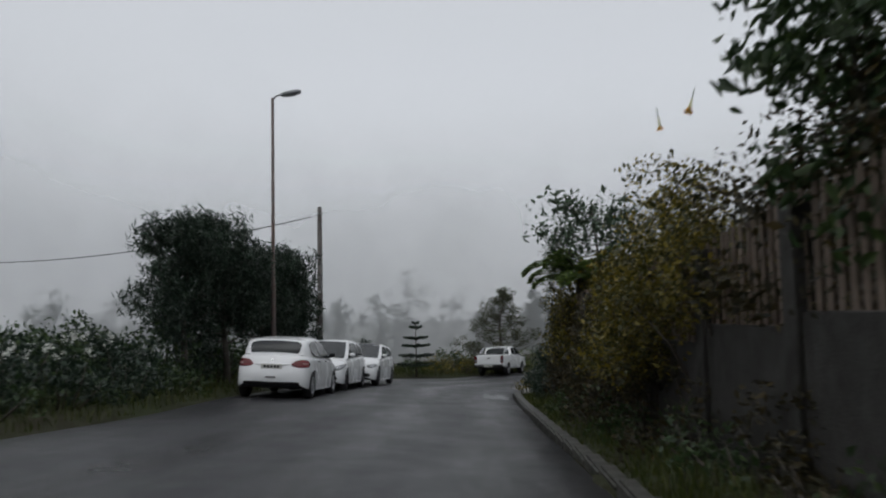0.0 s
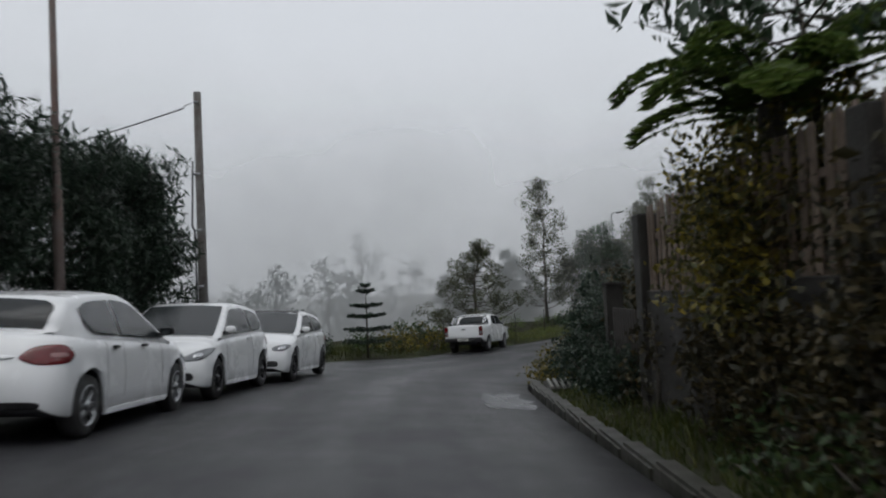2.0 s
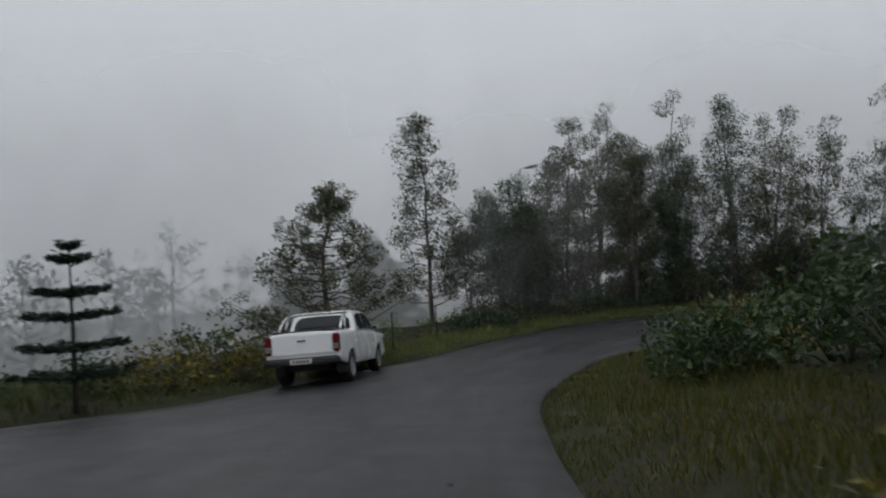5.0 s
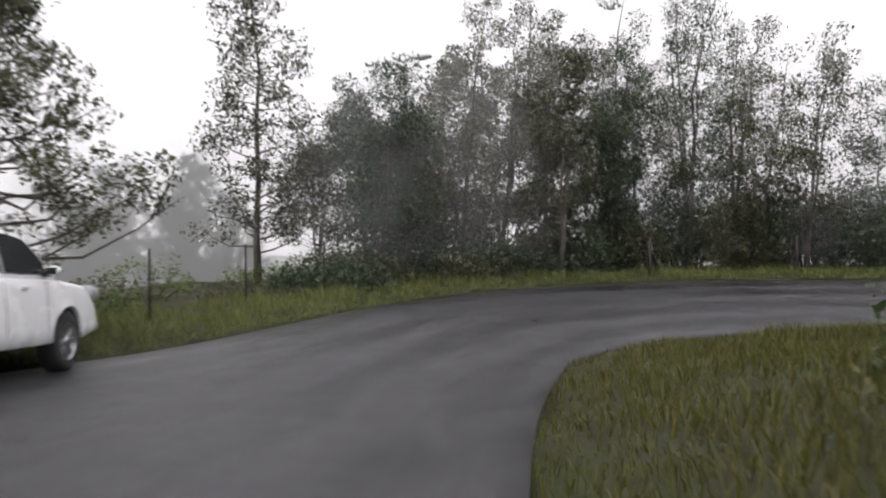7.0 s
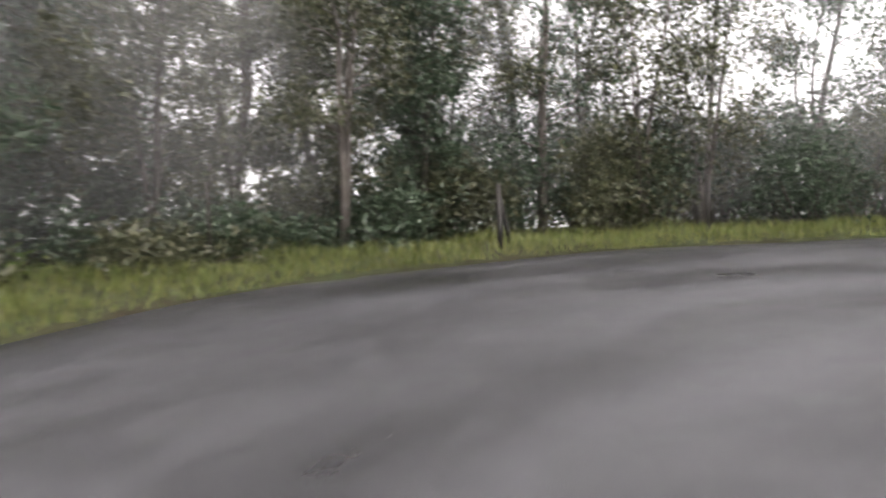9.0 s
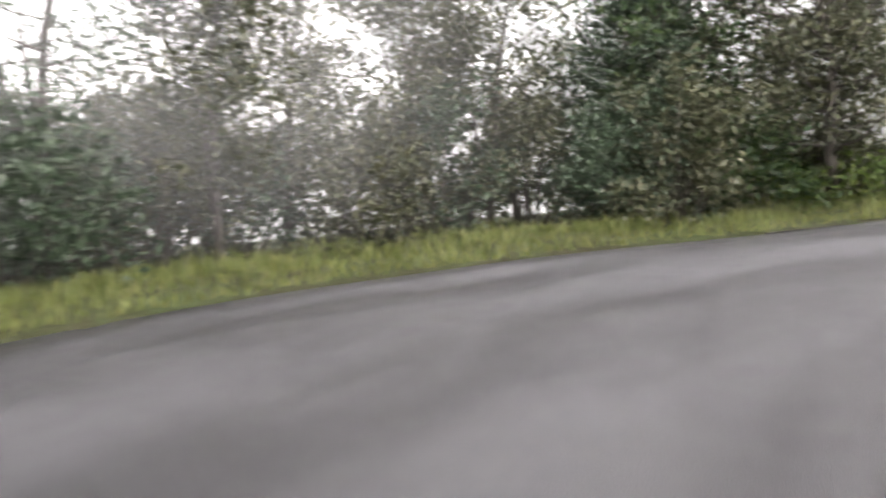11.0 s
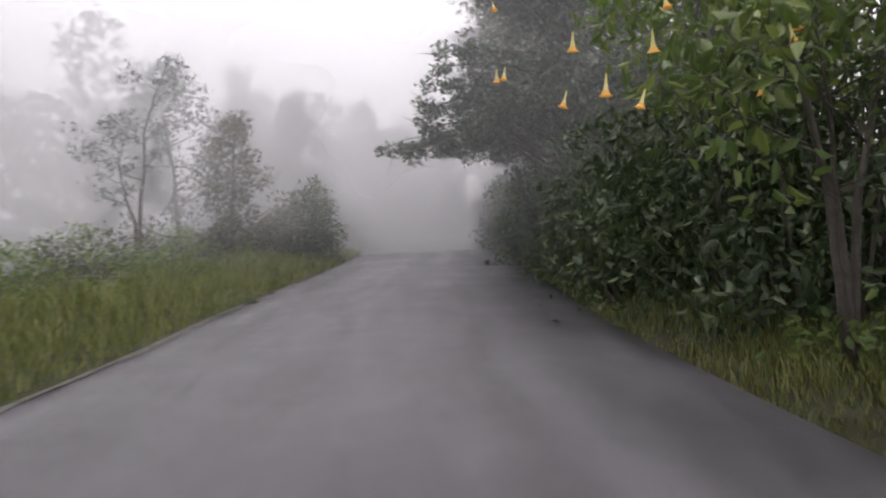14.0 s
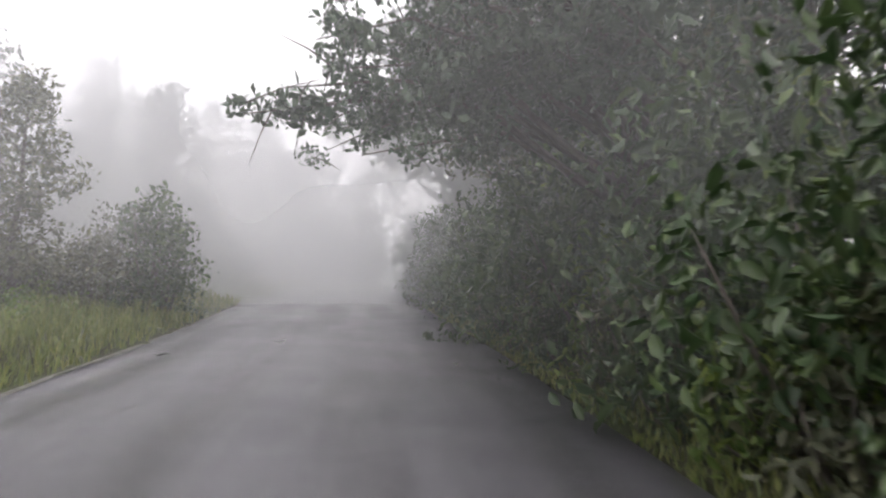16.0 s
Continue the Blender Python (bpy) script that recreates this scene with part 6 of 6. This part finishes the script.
# ---- hedge and trees above the wall ----
HEDGE = [(0.45, 10.6, 2.2, 2.6, 2.4, LEAF_GOLD), (0.3, 12.5, 2.0, 2.5, 2.8, LEAF_GOLD), (0.6, 14.0, 1.8, 2.0, 2.5, LEAF_GOLD),
         (0.8, 16.3, 1.9, 2.2, 1.5, LEAF_CREEPER), (0.85, 18.0, 1.8, 2.2, 1.9, LEAF_CREEPER), (0.5, 19.2, 1.6, 1.7, 2.3, LEAF_GOLD), (2.3, 13.5, 2.6, 3.0, 2.7, LEAF_MID),
         (2.4, 17.0, 2.6, 3.0, 2.1, LEAF_MID), (0.9, 9.2, 2.2, 3.0, 2.9, LEAF_CREEPER), (2.6, 20.5, 2.6, 2.6, 2.4, LEAF_CREEPER), (1.0, 6.4, 2.2, 3.0, 3.1, LEAF_CREEPER),
         (1.0, 3.4, 2.4, 3.0, 3.1, LEAF_CREEPER), (1.6, 0.2, 2.4, 3.0, 2.8, LEAF_MID), (1.5, 22.8, 1.9, 2.0, 1.4, LEAF_CREEPER), (1.8, 25.2, 2.2, 2.2, 1.5, LEAF_CREEPER), (1.7, 12.0, 2.4, 3.0, 2.7, LEAF_CREEPER), (1.6, 14.6, 2.4, 3.0, 2.5, LEAF_CREEPER), (1.7, 9.8, 2.2, 2.6, 2.9, LEAF_CREEPER),
         (1.5, 16.8, 2.2, 2.6, 2.0, LEAF_CREEPER)]
GATE_BUSHES = [(2.72, 22.9, 0.5, 0.7), (2.78, 24.2, 0.5, 0.8), (2.95, 25.7, 1.2, 1.7), (3.3, 26.6, 1.6, 1.9), (2.9, 27.3, 1.0, 0.9)]
for i, (x, y, w, h) in enumerate(GATE_BUSHES):
    shrub("gate_bush", "dark bush grown over the gate", x, y, w, w * 1.3, h, 960 + i, LEAF_DARK, size=0.075, density=820, clump=0.28, group="bushes over the gate", n=30)
for i, (off, y, w, d, h, lf) in enumerate(HEDGE):
    x = wall_x(y) + off
    shrub("hedge_shrub", "golden yellow-green hedge shrub spilling over the wall" if lf is LEAF_GOLD else "dense dark hedge shrub above the wall",
          x, y, w, d, h, 620 + i, lf, size=0.07 if lf is LEAF_GOLD else 0.09, density=1350 if lf is LEAF_GOLD else 480, clump=0.42, group="hedge above the wall", n=64, z=gz(wall_x(y) - 0.5, y) + 0.85)
for i, (y, h) in enumerate([(13.2, 1.25), (17.6, 1.35), (19.9, 1.2), (10.6, 1.3), (15.3, 1.2), (8.2, 1.1), (21.6, 1.3)]):
    shrub("trailing_creeper", "dark creeper hanging down the wall's face", wall_x(y) - 0.05, y, 0.4, 1.6, h, 640 + i, LEAF_CREEPER, size=0.08, density=420, clump=0.2, n=22,
          group="creepers on the wall")
for i in range(7):
    y = 12.6 + 1.1 * i
    shrub("wall_creeper", "dense creeper covering the wall and fence", wall_x(y) + 0.02, y, 0.75, 1.7, (2.5 if y < 15 else 2.2 if y < 16.5 else 1.45) - 0.08 * (i % 3), 970 + i, LEAF_CREEPER, size=0.07,
          density=1200, clump=0.26, n=56, group="creepers over the fence")
for i in range(12):
    y = 3.0 + 1.35 * i
    shrub("wall_foot_weed", "dark leafy weed growing at the wall's foot", wall_x(y) - 0.38, y, 0.6, 1.3, 0.42 + 0.12 * (i % 3), 880 + i, LEAF_MID if i % 3 else LEAF_CREEPER, size=0.075, density=420, clump=0.2, n=16,
          group="weeds at the wall's foot")
tree("loquat_tree", "broad-leaved tree above the hedge", 3.5, 19.0, 4.7, 1.7, 651, LEAF_BLUE, BARK, size=0.15, density=170, limbs=30, clump=0.38, start=0.72, droop=0.4, rise=0.4)


def trumpet_bush(x, y, h, spread, seed, flowers, label, toward=(0, -1), leaf=LEAF_BRIGHT, size=0.14, hung=(), start=0.5, density=170, limbs=30):
    """An angel's-trumpet: lanky stems, big drooping leaves and hanging yellow trumpets."""
    root = tree("angels_trumpet", label, x, y, h, spread, seed, leaf, BARK, size=size, density=density, stems=3, limbs=limbs, clump=0.5, start=start, droop=0.75, aspect=0.42, thick=0.045, fine=True,
                category="flowering shrub", sub=2)
    rng = np.random.default_rng(seed + 1)
    prof = [(0.0, 0.012), (0.05, 0.02), (0.13, 0.028), (0.20, 0.05), (0.245, 0.085), (0.262, 0.112)]
    v, f = [], []
    nn = 10
    for zz, r in prof:
        for q in range(nn):
            a = 2 * math.pi * q / nn
            rr = r * (1 + (0.22 if zz > 0.25 else 0.0) * math.cos(5 * a))
            v.append((math.cos(a) * rr, math.sin(a) * rr, -zz - 0.06))
    for i in range(len(prof) - 1):
        for q in range(nn):
            f.append((i * nn + q, i * nn + (q + 1) % nn, (i + 1) * nn + (q + 1) % nn, (i + 1) * nn + q))
    cut = 3 * nn
    trumpet_me = mesh_from("trumpet_flower", v[:4 * nn], f[:cut], PETAL_CREAM, True)
    flare_me = mesh_from("flare", [(x, y, z) for x, y, z in v[3 * nn:]], [tuple(k - 3 * nn for k in q) for q in f[cut:]], PETAL_YELLOW, True)
    stalk_me = tube_piece([(0, 0, 0.10), (0.0, 0, 0.0), (0, 0, -0.12)], [0.008, 0.012, 0.018], LEAF_BRIGHT, "calyx", 6)
    spots = []
    for i in range(flowers):
        a = math.atan2(toward[1], toward[0]) + (-1.0 + 2.0 * ((i * 0.618) % 1.0))
        zz = h * (0.58 + 0.36 * ((i * 0.377 + 0.2) % 1.0))
        rad = spread * rng.uniform(1.08, 1.36)
        spots.append((math.cos(a) * rad, math.sin(a) * rad, zz))
    spots += [tuple(Vector(q) + Vector((0, 0, 0.22)) - root.matrix_world.translation) for q in hung]
    for spot in spots:
        o = part("trumpet_flower", trumpet_me, PETAL_CREAM, root, "hanging yellow trumpet flower")
        o.location = spot
        g = rng.uniform(0.62, 0.88)
        o.rotation_euler = (rng.normal() * 0.14, rng.normal() * 0.14, rng.random() * 6)
        o.scale = [0.46 * g, 0.46 * g, 0.72 * g]
        part("flare", flare_me, PETAL_YELLOW, o, "orange flared mouth")
        part("calyx", stalk_me, LEAF_BRIGHT, o)
    return root


trumpet_bush(4.7, 7.2, 5.2, 1.6, 660, 11, "tall angel's trumpet shrub with yellow flowers above the fence", toward=(-1, -0.5), leaf=LEAF_MID, size=0.15, density=300, limbs=44, start=0.42)
FLOWERS_A = [(26.75, 43.34, -0.95), (26.24, 43.35, -1.0), (26.24, 43.08, -0.55), (26.22, 42.75, -0.22), (25.63, 42.56, -0.84), (26.5, 43.31, -0.85), (26.9, 42.6, -0.35),
             (25.9, 43.2, -0.1), (25.2, 42.9, -0.35), (25.5, 43.3, 0.25), (26.6, 42.4, 0.3), (24.7, 42.8, -0.2), (26.0, 42.9, 0.55), (25.0, 43.2, 0.5)]
trumpet_bush(25.1, 41.7, 4.6, 1.75, 660 + 2, 0, "angel's trumpet shrub hung with yellow flowers beside the road", hung=FLOWERS_A, start=0.40)
trumpet_bush(26.2, 39.1, 4.8, 1.8, 664, 0, "angel's trumpet shrub hung with yellow flowers beside the road", hung=[(28.0, 41.34, -0.27), (27.85, 41.5, -0.3), (27.4, 41.6, 0.5), (28.3, 40.6, 0.6)], start=0.45)
trumpet_bush(23.6, 42.6, 4.2, 1.5, 667, 8, "angel's trumpet shrub hung with yellow flowers beside the road", toward=(0.6, 0.7))
for i, (x, y, w, h) in enumerate([(24.2, 43.0, 1.1, 0.5), (23.4, 43.6, 1.5, 0.8), (25.0, 41.5, 1.0, 0.5), (23.6, 42.3, 1.5, 0.9), (22.2, 44.6, 1.5, 0.7)]):
    shrub("roadside_weed", "fresh yellow-green weeds at the foot of the shrubs", x, y, w, w, h, 930 + i, LEAF_BRIGHT, size=0.10, density=420, clump=0.24, group="weeds on the inner verge", fine=True)


def tree_fern(x, y, z_crown, seed, n=13, reach=1.9):
    z0 = gz(x, y)
    root = empty("tree_fern", Matrix.Translation((x, y, z0)), "tree fern with arching feathery fronds above the wall", "tree fern")
    h = z_crown - z0
    rng = np.random.default_rng(seed)
    part("trunk", tube_piece([(0, 0, -0.1), (0.03, 0, h * 0.5), (0, 0, h)], [0.12, 0.10, 0.11], BARK, "trunk", 9), BARK, root)
    for i in range(n):
        a = 2 * math.pi * i / n + rng.normal() * 0.1
        e = Vector((math.cos(a), math.sin(a), 0))
        L = reach * rng.uniform(0.8, 1.15)
        lift = (1.5, 0.35, 1.0, 0.6)[i % 4]
        path = []
        for k in range(9):
            t = k / 8
            path.append(e * L * t * (1 - 0.12 * t) + Vector((0, 0, h + lift * L * t * (1.0 - 0.72 * t) - 0.16 * L * t ** 3)))
        pts, dirs = [], []
        side = Vector((-e.y, e.x, 0))
        for k in range(110):
            t = 0.12 + 0.88 * k / 110
            kk = min(7, int(t * 8))
            c = path[kk].lerp(path[kk + 1], t * 8 - kk)
            wdt = 0.34 * math.sin(math.pi * min(1, t * 0.85 + 0.12)) * L / 1.9
            for sgn in (-1, 1):
                for j in range(3):
                    pts.append(tuple(c + side * sgn * wdt * (0.25 + 0.35 * j) + Vector((0, 0, -0.05 * j))))
                    dirs.append(tuple(side * sgn + e * 0.5))
        fr = part("frond", tube_piece(path, [0.018 * (1 - 0.85 * k / 8) for k in range(9)], BARK, "frond", 5), BARK, root)
        part("leaflet_spray", leaves_mesh("leaflet_spray", pts, 0.13, LEAF_BRIGHT, rng, droop=0.15, aspect=0.24, flat=0.6, along=np.array(dirs) * 2), LEAF_BRIGHT, fr)
    return root


tree_fern(3.2, 18.85, 1.15, 671, n=13, reach=1.5)

# ---- shrubs past the gate and on the bend's inner mound ----
for i, (x, y, w, h, lf) in enumerate([(5.4, 27.6, 2.6, 2.3, LEAF_DARK), (4.3, 28.9, 2.6, 2.3, LEAF_DARK), (6.0, 31.2, 2.6, 2.4, LEAF_MID), (6.8, 34.2, 2.8, 2.3, LEAF_DARK), (8.0, 37.4, 2.8, 2.0, LEAF_MID),
                                      (9.6, 33.0, 3.2, 2.9, LEAF_DARK), (10.5, 37.0, 3.2, 2.6, LEAF_DARK), (8.4, 29.5, 3.2, 2.9, LEAF_DARK), (10.2, 40.6, 2.6, 1.7, LEAF_MID), (13.2, 41.5, 3.0, 2.2, LEAF_DARK),
                                      (16.5, 42.0, 3.2, 2.4, LEAF_DARK), (13.0, 37.5, 3.4, 3.0, LEAF_DARK), (7.3, 41.4, 1.8, 1.0, LEAF_MID), (9.0, 43.8, 1.8, 0.9, LEAF_GOLD), (2.95, 29.6, 1.2, 0.6, LEAF_GOLD), (3.5, 31.4, 1.5, 0.8, LEAF_GOLD), (3.6, 29.0, 1.6, 1.3, LEAF_DARK), (8.6, 39.8, 2.0, 1.4, LEAF_MID), (10.8, 46.0, 1.8, 0.7, LEAF_MID), (20.3, 41.5, 3.0, 2.4, LEAF_MID), (22.8, 39.6, 3.0, 3.2, LEAF_MID), (17.0, 38.0, 3.4, 3.2, LEAF_DARK)]):
    b = shrub("garden_shrub", "dense dark garden shrub inside the bend", x, y, w, w, h, 680 + i, lf, size=0.085 if lf is LEAF_GOLD else 0.12, density=420 if lf is LEAF_GOLD else 290, clump=0.42, group="shrubs inside the bend", n=40)
    if i in (4, 8):
        flowers_on(b, [(rng_b.uniform(-1.0, 0.4), rng_b.uniform(-1.2, -0.3), rng_b.uniform(0.4, 0.8) * h) for q in range(6)], PETAL_WHITE, 0.16, 800 + i)


# ---- posts on the bend's outer verge ----
def verge_post(x, y, h, label, r=0.04, brace=False, material=POLE_WOOD):
    root = empty("fence_post", Matrix.Translation((x, y, gz(x, y))) @ Matrix.Rotation(radians(30), 4, "Z"), label, "post", "posts along the bend")
    part("post", tube_piece([(0, 0, -0.2), (0.01, 0.01, h)], [r, r * 0.85], material, "post", 8), material, root)
    if brace:
        part("brace", tube_piece([(0.55, 0, 0.0), (0.02, 0, h * 0.8)], [r * 0.8, r * 0.8], material, "brace", 8), material, root)
    return root


for i, (p, nrm) in enumerate(along_edge(EDGE_O, 10, 14, 2.6)):
    q = p[:2] + nrm * 1.7
    verge_post(q[0], q[1], 1.25, "thin dark wooden fence post in the grass", 0.028, False, GATE_WOOD)
verge_post(17.6, 61.7, 1.1, "pale concrete fence post with a slanting brace", 0.055, True, CONCRETE)
verge_post(22.3, 60.9, 1.15, "pale concrete fence post with a slanting brace", 0.055, True, CONCRETE)


def marker_post(x, y, h, w, material, label):
    root = empty("marker_post", Matrix.Translation((x, y, gz(x, y))), label, "post", "markers on the verge")
    part("post", box_bm(w, w, h + 0.2, (0, 0, h / 2 - 0.1), 0.012), material, root)
    part("cap", box_bm(w * 1.15, w * 1.15, 0.03, (0, 0, h + 0.01), 0.008, 1), material, root)
    return root


marker_post(-5.7, 36.7, 0.62, 0.16, KERB_STONE, "pale concrete marker post at the verge's edge")
marker_post(-6.3, 38.3, 0.75, 0.09, POLE_WOOD, "dark wooden marker post beside the low hedge")
